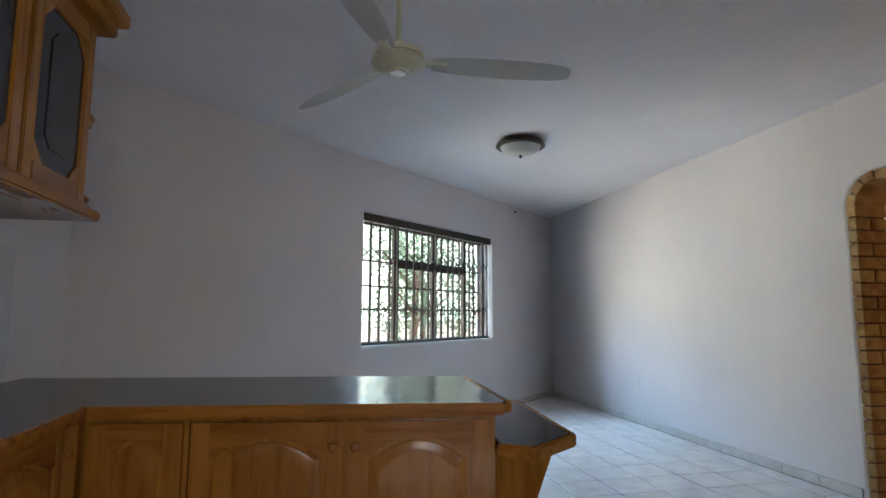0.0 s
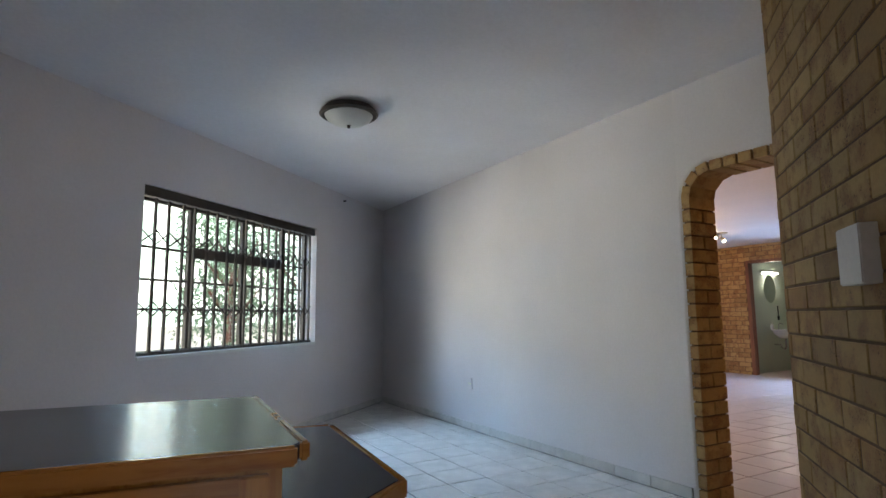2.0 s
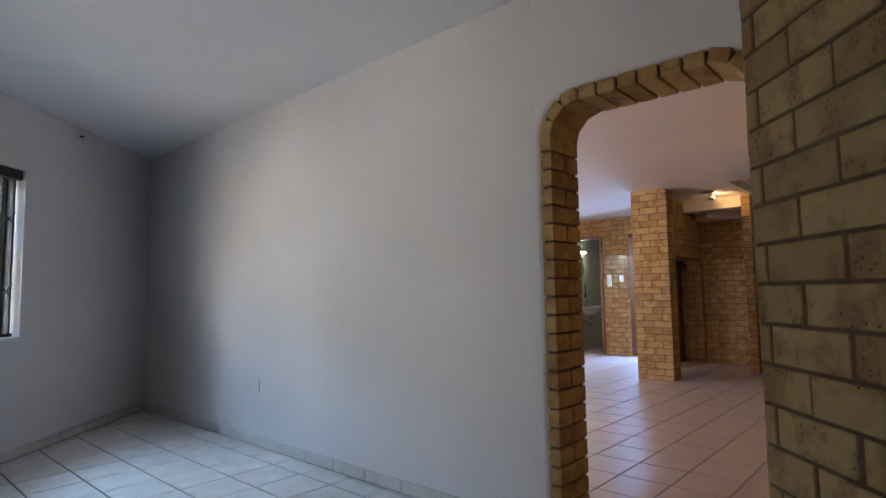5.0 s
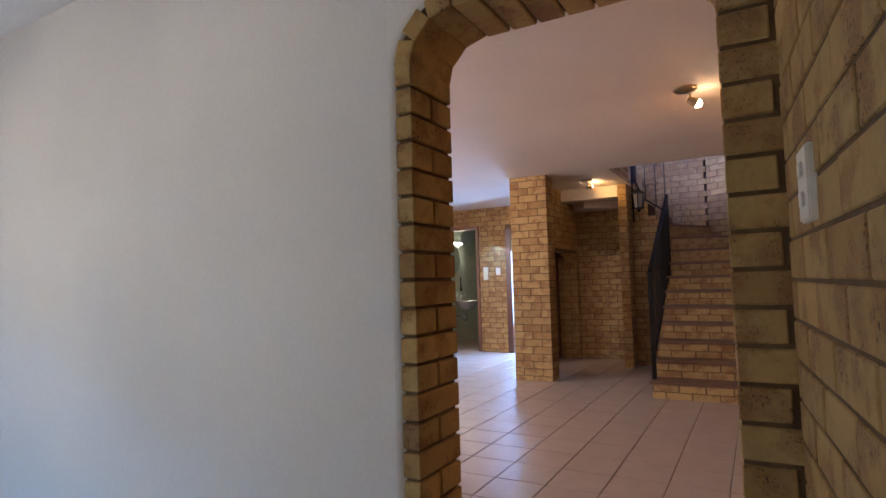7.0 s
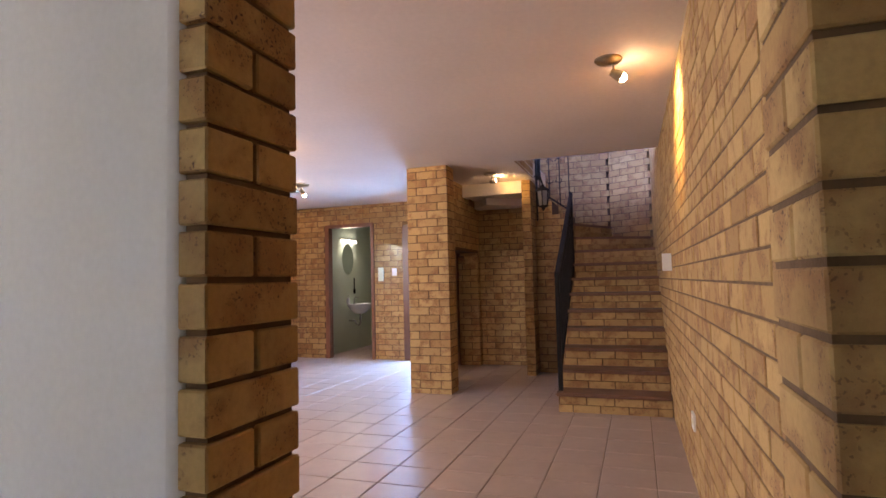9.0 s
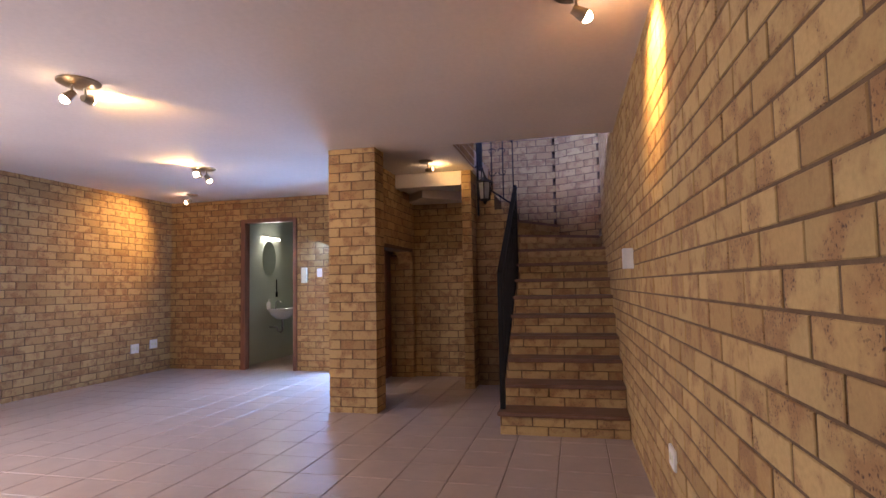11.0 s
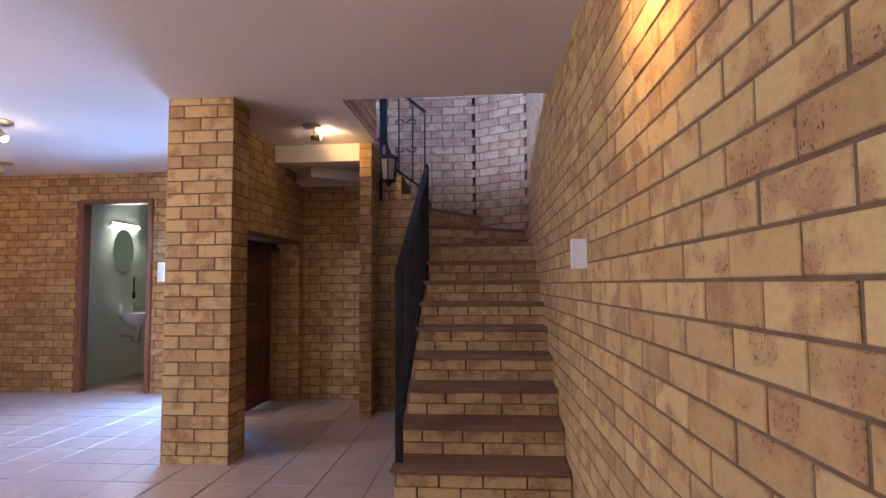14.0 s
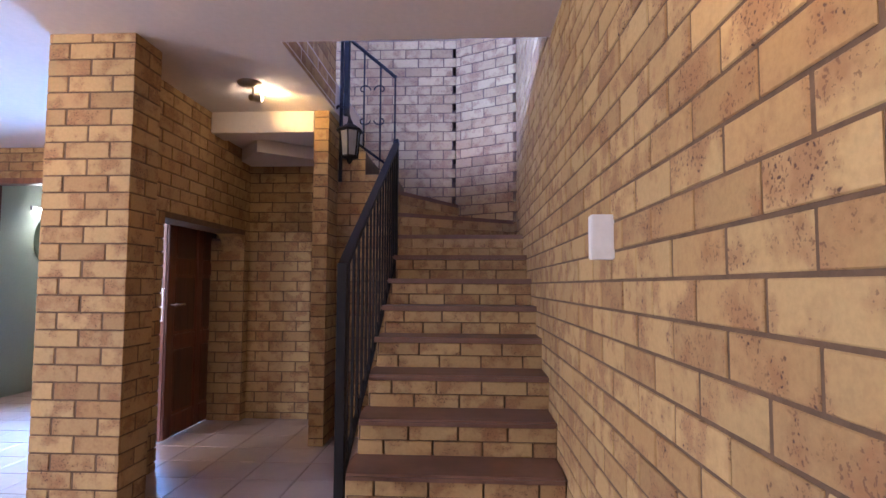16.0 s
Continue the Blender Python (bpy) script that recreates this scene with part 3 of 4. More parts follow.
def tile_floor(parent, mat, x0, x1, y0, y1, ox, oy, near, inside=None, pitch=0.31, gap=0.006):
    me = bpy.data.meshes.new("floor_tile")
    h, c = (pitch - gap) / 2, 0.0025
    vs = [(sx * s, sy * s, z) for s, z in ((h, -0.008), (h, -c), (h - c, 0.0)) for sx, sy in ((-1, -1), (1, -1), (1, 1), (-1, 1))]
    fs = [(8, 9, 10, 11)] + [(o + k, o + (k + 1) % 4, o + 4 + (k + 1) % 4, o + 4 + k) for o in (0, 4) for k in range(4)]
    me.from_pydata(vs, [], fs)
    me.materials.append(mat)
    rng, rest_v, rest_f, single = random.Random(5), [], [], 0
    for i in range(math.floor((x0 - ox) / pitch), math.ceil((x1 - ox) / pitch)):
        for j in range(math.floor((y0 - oy) / pitch), math.ceil((y1 - oy) / pitch)):
            x, y = ox + (i + 0.5) * pitch, oy + (j + 0.5) * pitch
            if not (x0 < x < x1 and y0 < y < y1) or (inside and not inside(x, y)):
                continue
            z = rng.uniform(-0.0006, 0.0006)
            if near[0] < x < near[1] and near[2] < y < near[3] and single < 300:
                ob = new("floor_tile", me)
                ob.parent, ob.matrix_basis = parent, pose(x, y, z)
                single += 1
            else:
                o = len(rest_v)
                rest_v += [(x + a, y + b, z + d) for a, b, d in vs]
                rest_f += [tuple(o + k for k in f) for f in fs]
    rest = bpy.data.meshes.new("floor_tiles")
    rest.from_pydata(rest_v, [], rest_f)
    rest.materials.append(mat)
    ob = new("floor_tiles", rest)
    ob.parent, ob["kind"] = parent, "stuff"


late.append((tile_floor, (floor_hall, TILE, 3.45, 12.6, 1.4, 7.9, 3.46, 1.84, (5.0, 10.4, 1.6, 7.0))))
late.append((tile_floor, (floor_kitchen, TILE_K, -1.5, 3.45, -2.5, 7.8, 3.46, 1.84, (0.5, 3.45, 2.0, 7.5), lambda x, y: y < 3.4 + (x + 1.6) * 0.95, 0.31, 0.010)))

# ---- stairs ----
GO, RISE, ST_X, ST_Y0, ST_Y1 = 0.25, 0.168, 7.63, 1.662, 2.60
stairs = structure("stairs", box(9.40, ST_Y0, 0, 9.42, ST_Y1, 0.5), MORTAR, "brick stairs with red-brown treads")


def lay_stairs():
    for n in range(1, 9):
        x, z = ST_X + GO * (n - 1), RISE * n
        part("step", box(x + 0.012, ST_Y0, 0.0, 10.1, ST_Y1 - 0.004, z - 0.03) if n < 2 else box(x + 0.012, ST_Y0, z - RISE - 0.03, 10.1, ST_Y1 - 0.004, z - 0.03), MORTAR, stairs)
        part("tread", box(x - 0.03, ST_Y0 - 0.0, z - 0.03, x + GO + 0.02, ST_Y1 + 0.02, z, 0.010), TREAD, stairs, "red-brown stair tread")
        for row in range(2):
            lo = z - RISE + 0.002 + row * 0.07
            hi = lo + 0.060
            pos = ST_Y0 - (0.115 if (row + n) % 2 else 0.0)
            while pos < ST_Y1:
                p, q = max(pos, ST_Y0 + 0.003), min(pos + LENGTH, ST_Y1 - 0.003)
                pos += PITCH
                if q - p > 0.02:
                    ob = new("brick", brick_mesh(q - p, hi - lo + 0.004))
                    ob.parent = stairs
                    ob.matrix_basis = pose(x, (p + q) / 2, (lo + hi) / 2, 0, 0, 90)
        for row in range(2):  # open side
            lo = z - RISE + 0.002 + row * 0.07
            ob = new("brick", brick_mesh(0.222, 0.064))
            ob.parent = stairs
            ob.matrix_basis = pose(x + 0.13, ST_Y1, lo + 0.03)
    # turning steps round the newel
    cx, cy = 9.63, 2.62
    for k in range(3):
        z = RISE * (9 + k)
        a0, a1 = radians(-90 + 30 * k), radians(0)
        pts = [(cx, cy)]
        for a in [a0 + (a1 - a0) * i / 6 for i in range(7)]:
            far = min(0.98 / max(1e-3, abs(math.sin(a))), 0.75 / max(1e-3, abs(math.cos(a))))
            pts.append((cx + far * math.cos(a), cy + far * math.sin(a)))
        part("step", prism(pts, z - RISE, z - 0.03), BRICK, stairs, "brick turning step")
        part("tread", prism(pts, z - 0.03, z), TREAD, stairs, "red-brown turning tread")
        reach = min(0.97 / abs(math.sin(a0)), 0.75 / max(1e-3, abs(math.cos(a0))))
        for row in range(2):
            pos = -0.115 if (row + k) % 2 else 0.0
            while pos < reach:
                p, q = max(pos, 0.01), min(pos + LENGTH, reach - 0.005)
                pos += PITCH
                if q - p > 0.03:
                    r = (p + q) / 2
                    ob = new("brick", brick_mesh(q - p, 0.064))
                    ob.parent = stairs
                    ob.matrix_basis = pose(cx + r * math.cos(a0) + 0.012 * math.sin(a0), cy + r * math.sin(a0) - 0.012 * math.cos(a0), z - RISE + 0.034 + row * 0.07, 0, 0, math.degrees(a0) + 180)


late.append((lay_stairs, ()))

# ---- kitchen window ----


def on_window(u, z, out=0.0):
    p = _a + _u * u + _n * out
    return (p.x, p.y, z)


window = tagged(new("window_1"), "dark steel kitchen window with security bars", "window", "", "structure")
window.matrix_world = _m
W0, W1, Z0, Z1 = WIN
D = -0.15
COLS = [W0, W0 + 0.42, W0 + 1.02, W0 + 1.66, W1]  # mullions, counted from the arch side
bm = bmesh.new()
for x0, x1, z0, z1 in ((W0, W1, Z1 - 0.085, Z1), (W0, W1, Z0, Z0 + 0.04), (W0, W0 + 0.035, Z0, Z1), (W1 - 0.035, W1, Z0, Z1)):
    add_box(bm, x0, D - 0.02, z0, x1, D + 0.025, z1, 0.003)
part("window_frame", bm, BRONZE, window, "dark brown steel window frame")
for x in COLS[1:-1]:
    part("mullion", box(x - 0.032, D - 0.018, Z0 + 0.03, x + 0.032, D + 0.022, Z1 - 0.04, 0.003), BRONZE, window)
TR = Z0 + 0.80
for i in (1, 2):
    part("transom", box(COLS[i], D - 0.018, TR - 0.045, COLS[i + 1], D + 0.022, TR + 0.045, 0.003), BRONZE, window)
for i in range(4):
    for z in ((Z0 + 0.34, Z0 + 0.56) if i in (1, 2) else (Z0 + 0.34, Z0 + 0.56, TR)):
        part("glazing_bar", box(COLS[i] + 0.01, D - 0.008, z - 0.009, COLS[i + 1] - 0.01, D + 0.012, z + 0.009, 0.002), BRONZE, window)
for i in range(4):
    pane = part("pane", box(COLS[i] + 0.02, D - 0.003, Z0 + 0.03, COLS[i + 1] - 0.02, D + 0.001, Z1 - 0.045), GLASS, window, "clear window pane")
    pane.visible_shadow = False
part("window_sill", box(W0 + 0.002, -0.235, Z0 - 0.012, W1 - 0.002, 0.016, Z0 + 0.012, 0.003), WHITE_PL, window, "white tiled window sill")

# folding security trellis inside the window
trellis = thing("security_trellis", "dark steel folding security trellis inside the window", "trellis")
trellis.matrix_world = _m
bars = 20


def bar_at(k):
    """Uprights stand wider apart away from the arch, where the trellis is drawn out."""
    f = k / (bars - 1)
    return W0 + 0.03 + (W1 - W0 - 0.06) * (0.80 * f + 0.20 * f * f) + (0.012 if k % 2 and k < bars - 1 else 0.0)


for k in range(bars):
    x = bar_at(k)
    part("upright", box(x - 0.010, -0.075, Z0 + 0.014, x + 0.010, -0.055, Z1 - 0.02, 0.002), BRONZE, trellis)
for zc in (Z0 + 0.34, Z0 + 0.86):
    for k in range(0, bars - 1):
        x0 = bar_at(k)
        x1 = bar_at(k + 1)
        bm = rod((x0, -0.05, zc + (0.05 if k % 2 else -0.05)), (x1, -0.05, zc + (-0.05 if k % 2 else 0.05)), 0.006, 6)
        add_rod(bm, (x0, -0.046, zc + (-0.05 if k % 2 else 0.05)), (x1, -0.046, zc + (0.05 if k % 2 else -0.05)), 0.006, 6)
        part("link", bm, BRONZE, trellis)
part("rail", box(W0 + 0.01, -0.082, Z0 + 0.013, W1 - 0.01, -0.045, Z0 + 0.037, 0.003), BRONZE, trellis)
part("rail", box(W0 + 0.004, -0.09, Z1 - 0.075, W1 - 0.004, -0.018, Z1 - 0.003, 0.004), BRONZE, trellis, "deep dark head rail")

# garden seen through the window
garden = tagged(new("backdrop_garden_wall"), "pale sunlit boundary wall beyond the garden", "wall", "", "structure")
garden.matrix_world = _m
part("garden_wall", box(-12.0, -9.3, -0.12, 14.0, -9.1, 0.9), BOUNDARY, garden)
# self-lit sheet, added to give the window its outdoor glare
part("distance", box(-22.0, -12.1, -0.12, 18.0, -12.0, 7.0), GLARE, garden, "glowing backdrop sheet in place of hazy trees and sky")
_rng = random.Random(11)


def tree(name, u, out, height, spread, leaves, label):
    at = on_window(u, -0.12, out)
    t = thing(name, label, "tree", at)
    trunk = rod((0, 0, 0), (0.1, 0.05, height * 0.6), 0.09, 9, 0.05)
    for k in range(7):
        a = k * 2.4
        z = height * (0.3 + 0.05 * k)
        add_rod(trunk, (0.06, 0.03, z), (math.cos(a) * spread * 0.7, math.sin(a) * spread * 0.7, z + height * 0.22), 0.035, 6, 0.012)
    part("trunk", trunk, DARKWOOD, t)
    vs, fs = [], []
    for k in range(leaves):
        a, r = _rng.uniform(0, 6.28), spread * math.sqrt(_rng.random())
        z = height * _rng.uniform(0.25, 1.0)
        c = Vector((r * math.cos(a), r * math.sin(a), z)) + Vector((_rng.gauss(0, 0.1), _rng.gauss(0, 0.1), _rng.gauss(0, 0.12)))
        s = _rng.uniform(0.025, 0.07)
        q = Euler((_rng.uniform(0, 6.28), _rng.uniform(0, 6.28), _rng.uniform(0, 6.28))).to_matrix()
        o = len(vs)
        vs += [tuple(c + q @ Vector(p)) for p in ((-s, 0, 0), (0, -s * 0.4, 0), (s, 0, 0.02), (0, s * 0.4, 0))]
        fs.append((o, o + 1, o + 2, o + 3))
    me = bpy.data.meshes.new("crown")
    me.from_pydata(vs, [], fs)
    me.materials.append(LEAF)
    ob = new("crown", me)
    ob.parent = t


for _k, (_uu, _oo, _hh, _ss) in enumerate(((-1.2, -3.6, 3.4, 0.8), (-2.9, -5.0, 3.8, 1.1), (-2.2, -2.6, 3.0, 0.7), (0.6, -6.5, 3.6, 0.6), (-4.6, -6.0, 3.6, 1.2))):
    tree("garden_tree", _uu, _oo, _hh, _ss, 2000, "leafy green garden tree outside the window")

# ---- kitchen units ----
PEN = pose(-0.78, 1.78, 0, 0, 0, -7.6)  # the peninsula's front corner; x along its front, y to its back
TOP = 0.84


def plate(outline, y0, y1, bevel=0.0):
    """A board in the xz plane from an outline of (x, z), counter-clockwise seen from the front (-y)."""
    bm = bmesh.new()
    f = [bm.verts.new((x, y0, z)) for x, z in outline]
    b = [bm.verts.new((x, y1, z)) for x, z in outline]
    front = bm.faces.new(f)
    bm.faces.new(b[::-1])
    for k in range(len(f)):
        j = (k + 1) % len(f)
        bm.faces.new((f[k], b[k], b[j], f[j]))
    if bevel:
        bmesh.ops.bevel(bm, geom=list(front.edges), offset=bevel, segments=2, affect="EDGES")
    bmesh.ops.recalc_face_normals(bm, faces=bm.faces)
    return bm


def arch_top(x0, x1, z, rise, steps=20):
    """Cathedral curve from right to left: short level shoulders and an arched middle."""
    pts = []
    for k in range(steps + 1):
        f = abs(2 * k / steps - 1)
        g = 0.0 if f > 0.88 else math.cos(math.pi / 2 * f / 0.88) ** 0.8
        pts.append((x1 + (x0 - x1) * k / steps, z + rise * g))
    return pts


def raised_panel(x0, x1, z0, z1, rise, y, edge=0.034):
    """A raised field: sunk at its rim, sloping up to a flat middle."""
    bm, loops = bmesh.new(), []
    for inset, depth in ((0.0, y + 0.008), (0.004, y + 0.003), (edge, y - 0.006), (edge + 0.003, y - 0.006)):
        low = [(x0 + inset, z0 + inset), (x1 - inset, z0 + inset)]
        loops.append([bm.verts.new((px, depth, pz)) for px, pz in low + arch_top(x0 + inset, x1 - inset, z1 - inset, rise)])
    for p, q in zip(loops, loops[1:]):
        for k in range(len(p)):
            j = (k + 1) % len(p)
            bm.faces.new((p[k], p[j], q[j], q[k]))
    bm.faces.new(loops[-1])
    bmesh.ops.recalc_face_normals(bm, faces=bm.faces)
    return bm


def panel_door(parent, x0, x1, z0, z1, y, knob_at=None, arched=True):
    """A pine door with a raised panel."""
    s = 0.062
    door = part("door", box(x0, y + 0.006, z0, x1, y + 0.02, z1, 0.002), PINE_V, parent, "honey pine door with a raised arched panel")
    part("stile", box(x0, y - 0.003, z0, x0 + s, y + 0.007, z1, 0.003), PINE_V, door)
    part("stile", box(x1 - s, y - 0.003, z0, x1, y + 0.007, z1, 0.003), PINE_V, door)
    part("rail", box(x0 + s, y - 0.003, z0, x1 - s, y + 0.007, z0 + s, 0.003), PINE_H, door)
    zt = z1 - 0.112
    curve = arch_top(x0 + s, x1 - s, zt, 0.06 if arched else 0.0)
    part("rail", plate([*reversed(curve), (x1 - s, z1), (x0 + s, z1)], y - 0.003, y + 0.007, 0.002), PINE_H, door)
    g = 0.012
    smooth(part("panel", raised_panel(x0 + s + g, x1 - s - g, z0 + s + g, zt - g, 0.06 if arched else 0.0, y), PINE_V, door), 25)
    if knob_at:
        part("knob", lathe([(0.0, 0.034), (0.012, 0.032), (0.017, 0.024), (0.013, 0.014), (0.007, 0.010), (0.009, 0.0)], 14, pose(knob_at[0], y - 0.002, knob_at[1], 90)), PINE_H, door, "turned wooden knob")
    return door


def base_unit(name, label, m, width, doors, depth=0.74):
    unit = thing(name, label, "cabinet")
    unit.matrix_world = m
    part("body", box(0, 0.03, 0.10, width, depth, TOP - 0.042, 0.002), PINE_V, unit)
    part("plinth", box(0, 0.08, 0, width, depth, 0.10), DARKWOOD, unit)
    for x0, x1, knob in doors:
        panel_door(unit, x0, x1, 0.13, TOP - 0.06, 0.008, knob)
    return unit


base_unit("kitchen_cabinet", "honey pine double-door kitchen base cabinet", PEN @ pose(0.33, 0, 0), 1.05, ((0.01, 0.515, (0.485, 0.70)), (0.53, 1.02, (0.56, 0.70))))
base_unit("kitchen_cabinet", "shaded honey pine corner base cabinet", PEN @ pose(-0.02, 0.003, 0), 0.345, ((0.03, 0.33, None),))
for k in range(3):
    base_unit("kitchen_cabinet", "honey pine base cabinet along the tiled wall", pose(-0.815, 0.62 - 0.6 * k + 0.55, 0, 0, 0, 90) @ pose(-0.0, 0, 0), 0.59, ((0.01, 0.58, (0.55, 0.70)),), 0.56)

corner = thing("corner_post", "honey pine corner post between the base cabinets", "cabinet")
part("post", box(-0.90, 1.745, 0.10, -0.785, 1.795, TOP - 0.043, 0.003), PINE_V, corner)
part("plinth", box(-0.90, 1.80, 0.0, -0.83, 1.84, 0.10), DARKWOOD, corner)
worktop = thing("worktop", "dark grey laminate worktop with pine edging", "worktop")
pen = lambda x, y: (PEN @ Vector((x, y, 0))).to_2d()
outline = [(-1.395, -0.7), (-0.80, -0.7), (-0.79, 1.78), tuple(pen(1.40, 0.0)), tuple(pen(1.418, 0.03)), tuple(pen(1.36, 0.86)), tuple(pen(-0.75, 0.86))]
outline[-1] = (-1.395, outline[-1][1])
part("top", prism(outline, TOP - 0.036, TOP, 0.003), WORKTOP, worktop)


def edging(points, z0, z1, parent):
    """A rounded pine strip along the edge of a top."""
    for p, q in zip(points, points[1:]):
        d = Vector(q) - Vector(p)
        m = pose(p[0], p[1], 0, 0, 0, math.degrees(math.atan2(d.y, d.x)))
        part("edging", box(-0.006, -0.022, z0, d.length + 0.006, 0.001, z1, 0.006, m), PINE_H, parent, "honey pine edge strip")


edging([outline[1], outline[2], outline[3]], TOP - 0.042, TOP + 0.002, worktop)
edging([outline[4], outline[5]], TOP - 0.042, TOP + 0.002, worktop)

ledge = thing("breakfast_ledge", "low dark laminate ledge with pine edging", "shelf")
lp = [(0.60, 1.60), (0.70, 1.53), (0.91, 1.69), (0.985, 2.50), (0.70, 2.56)]
part("top", prism(lp, 0.664, 0.70, 0.003), WORKTOP, ledge)
edging([lp[0], lp[1], lp[2], lp[3], lp[4]], 0.655, 0.702, ledge)
bm = plate([(0.0, 0.05), (0.02, 0.05), (0.26, 0.655), (0.0, 0.655)], 0.0, 0.03, 0.002)
bmesh.ops.transform(bm, matrix=pose(0.59, 1.70, 0, 0, 0, 0), verts=bm.verts)
part("bracket", bm, PINE_V, ledge, "slanting pine bracket")
bm = plate([(0.0, 0.0), (0.02, 0.0), (0.26, 0.655), (0.0, 0.655)], 0.0, 0.03, 0.002)
bmesh.ops.transform(bm, matrix=pose(0.68, 2.35, 0, 0, 0, 0), verts=bm.verts)
part("bracket", bm, PINE_V, ledge, "slanting pine bracket")

# wall cabinet with smoked glass
cab = thing("wall_cabinet", "honey pine wall cabinet with smoked glass door", "cabinet", (-0.95, 1.44, -0.05), 90)
part("body", box(-0.4, 0.02, 1.58, 0.64, 0.445, 2.36, 0.003), PINE_V, cab)
for x0, x1 in ((0.16, 0.64), (-0.40, 0.14)):
    door = part("door", box(x0, 0.004, 1.62, x1, 0.019, 1.63, 0.001), PINE_V, cab, "pine door with leaded smoked glass")
    part("stile", box(x0, -0.003, 1.62, x0 + 0.065, 0.018, 2.33, 0.004), PINE_V, door)
    part("stile", box(x1 - 0.065, -0.003, 1.62, x1, 0.018, 2.33, 0.004), PINE_V, door)
    part("rail", box(x0 + 0.065, -0.003, 1.62, x1 - 0.065, 0.018, 1.69, 0.004), PINE_H, door)
    part("rail", box(x0 + 0.065, -0.003, 2.25, x1 - 0.065, 0.018, 2.33, 0.004), PINE_H, door)
    part("pane", box(x0 + 0.06, 0.008, 1.685, x1 - 0.06, 0.012, 2.255), SMOKE, door, "smoked glass pane")
    part("pane", plate([(x0 + 0.15, 1.80), (x0 + 0.19, 1.76), (x1 - 0.19, 1.76), (x1 - 0.15, 1.80), (x1 - 0.15, 2.14), (x1 - 0.19, 2.18), (x0 + 0.19, 2.18), (x0 + 0.15, 2.14)], 0.0045, 0.0085), SMOKE_DARK, door, "darker cut centre of the pane")
    for cx, cz, sx, sz in ((x0 + 0.064, 1.689, 1, 1), (x1 - 0.064, 1.689, -1, 1), (x0 + 0.064, 2.251, 1, -1), (x1 - 0.064, 2.251, -1, -1)):
        part("corner_piece", plate([(cx, cz), (cx + sx * 0.075, cz), (cx, cz + sz * 0.075)][::sx * sz], 0.0, 0.016), PINE_V, door)
for z0, z1, o in ((1.560, 1.600, 0.050), (1.600, 1.622, 0.025), (2.34, 2.40, 0.06), (2.40, 2.46, 0.095)):
    part("moulding", box(-0.42, -o, z0, 0.64 + o, 0.445, z1, 0.008), PINE_H, cab, "pine moulding")
for z in (1.64, 1.975):
    part("end_shelf", prism([(0.64, -0.004), (0.71, 0.004), (0.755, 0.05), (0.77, 0.12), (0.77, 0.43), (0.64, 0.44)], z, z + 0.02, 0.004), PINE_H, cab)
    part("bead", prism([(0.64, 0.002), (0.70, 0.010), (0.742, 0.055), (0.755, 0.12), (0.755, 0.43), (0.64, 0.44)], z - 0.028, z - 0.001, 0.003), PINE_H, cab)

# tiles behind the units
splash = tagged(new("trim_splashback"), "white glazed tiles above the worktop", "tiles", "", "structure")


def lay_splash():
    for j in range(19):
        for i in range(3):
            part("wall_tile", box(-1.398, 2.42 - 0.15 * j + 0.003, TOP + 0.004 + 0.2 * i, -1.390, 2.57 - 0.15 * j, TOP + 0.2 + 0.2 * i, 0.0015), WALLTILE, splash)


late.append((lay_splash, ()))

# ---- ceiling fan ----
fan = thing("ceiling_fan", "ivory three-blade ceiling fan", "fan", (0.26, 1.873, 0))
smooth(part("canopy", lathe([(0.0, CEIL_K), (0.06, CEIL_K), (0.058, CEIL_K - 0.03), (0.02, CEIL_K - 0.07), (0.0, CEIL_K - 0.07)], 24), IVORY, fan))
smooth(part("rod", rod((0, 0, 2.24), (0, 0, CEIL_K - 0.05), 0.012, 12), IVORY, fan))
smooth(part("motor", lathe([(0.0, 2.285), (0.02, 2.28), (0.03, 2.25), (0.08, 2.24), (0.105, 2.225), (0.108, 2.205), (0.10, 2.20), (0.112, 2.192), (0.112, 2.178), (0.085, 2.158), (0.045, 2.150), (0.04, 2.143), (0.0, 2.140)], 36), IVORY, fan, "ivory motor housing"))
smooth(part("cap", lathe([(0.0, 2.139), (0.032, 2.141), (0.034, 2.147), (0.0, 2.150)], 20), CHROME, fan, "chrome centre cap"))
for k in range(3):
    a = (-5, 122, 244)[k]
    m = pose(0, 0, 2.185, 0, 0, a)
    bm = bmesh.new()
    prof = [(0.14, -0.035, 0.035), (0.22, -0.05, 0.05), (0.36, -0.058, 0.066), (0.50, -0.056, 0.072), (0.62, -0.05, 0.066), (0.71, -0.035, 0.05), (0.745, -0.01, 0.025)]
    up = [[bm.verts.new((x, y0, 0.014 - y0 * 0.05)), bm.verts.new((x, y1, -0.010))] for x, y0, y1 in prof]
    for p, q in zip(up, up[1:]):
        bm.faces.new((p[0], q[0], q[1], p[1]))
    bmesh.ops.solidify(bm, geom=bm.faces[:], thickness=0.004)
    bmesh.ops.transform(bm, matrix=m, verts=bm.verts)
    smooth(part("blade", bm, BLADE, fan, "white fan blade"))
    part("bracket", box(0.09, -0.018, -0.004, 0.20, 0.018, 0.006, 0.002, m), IVORY, fan)

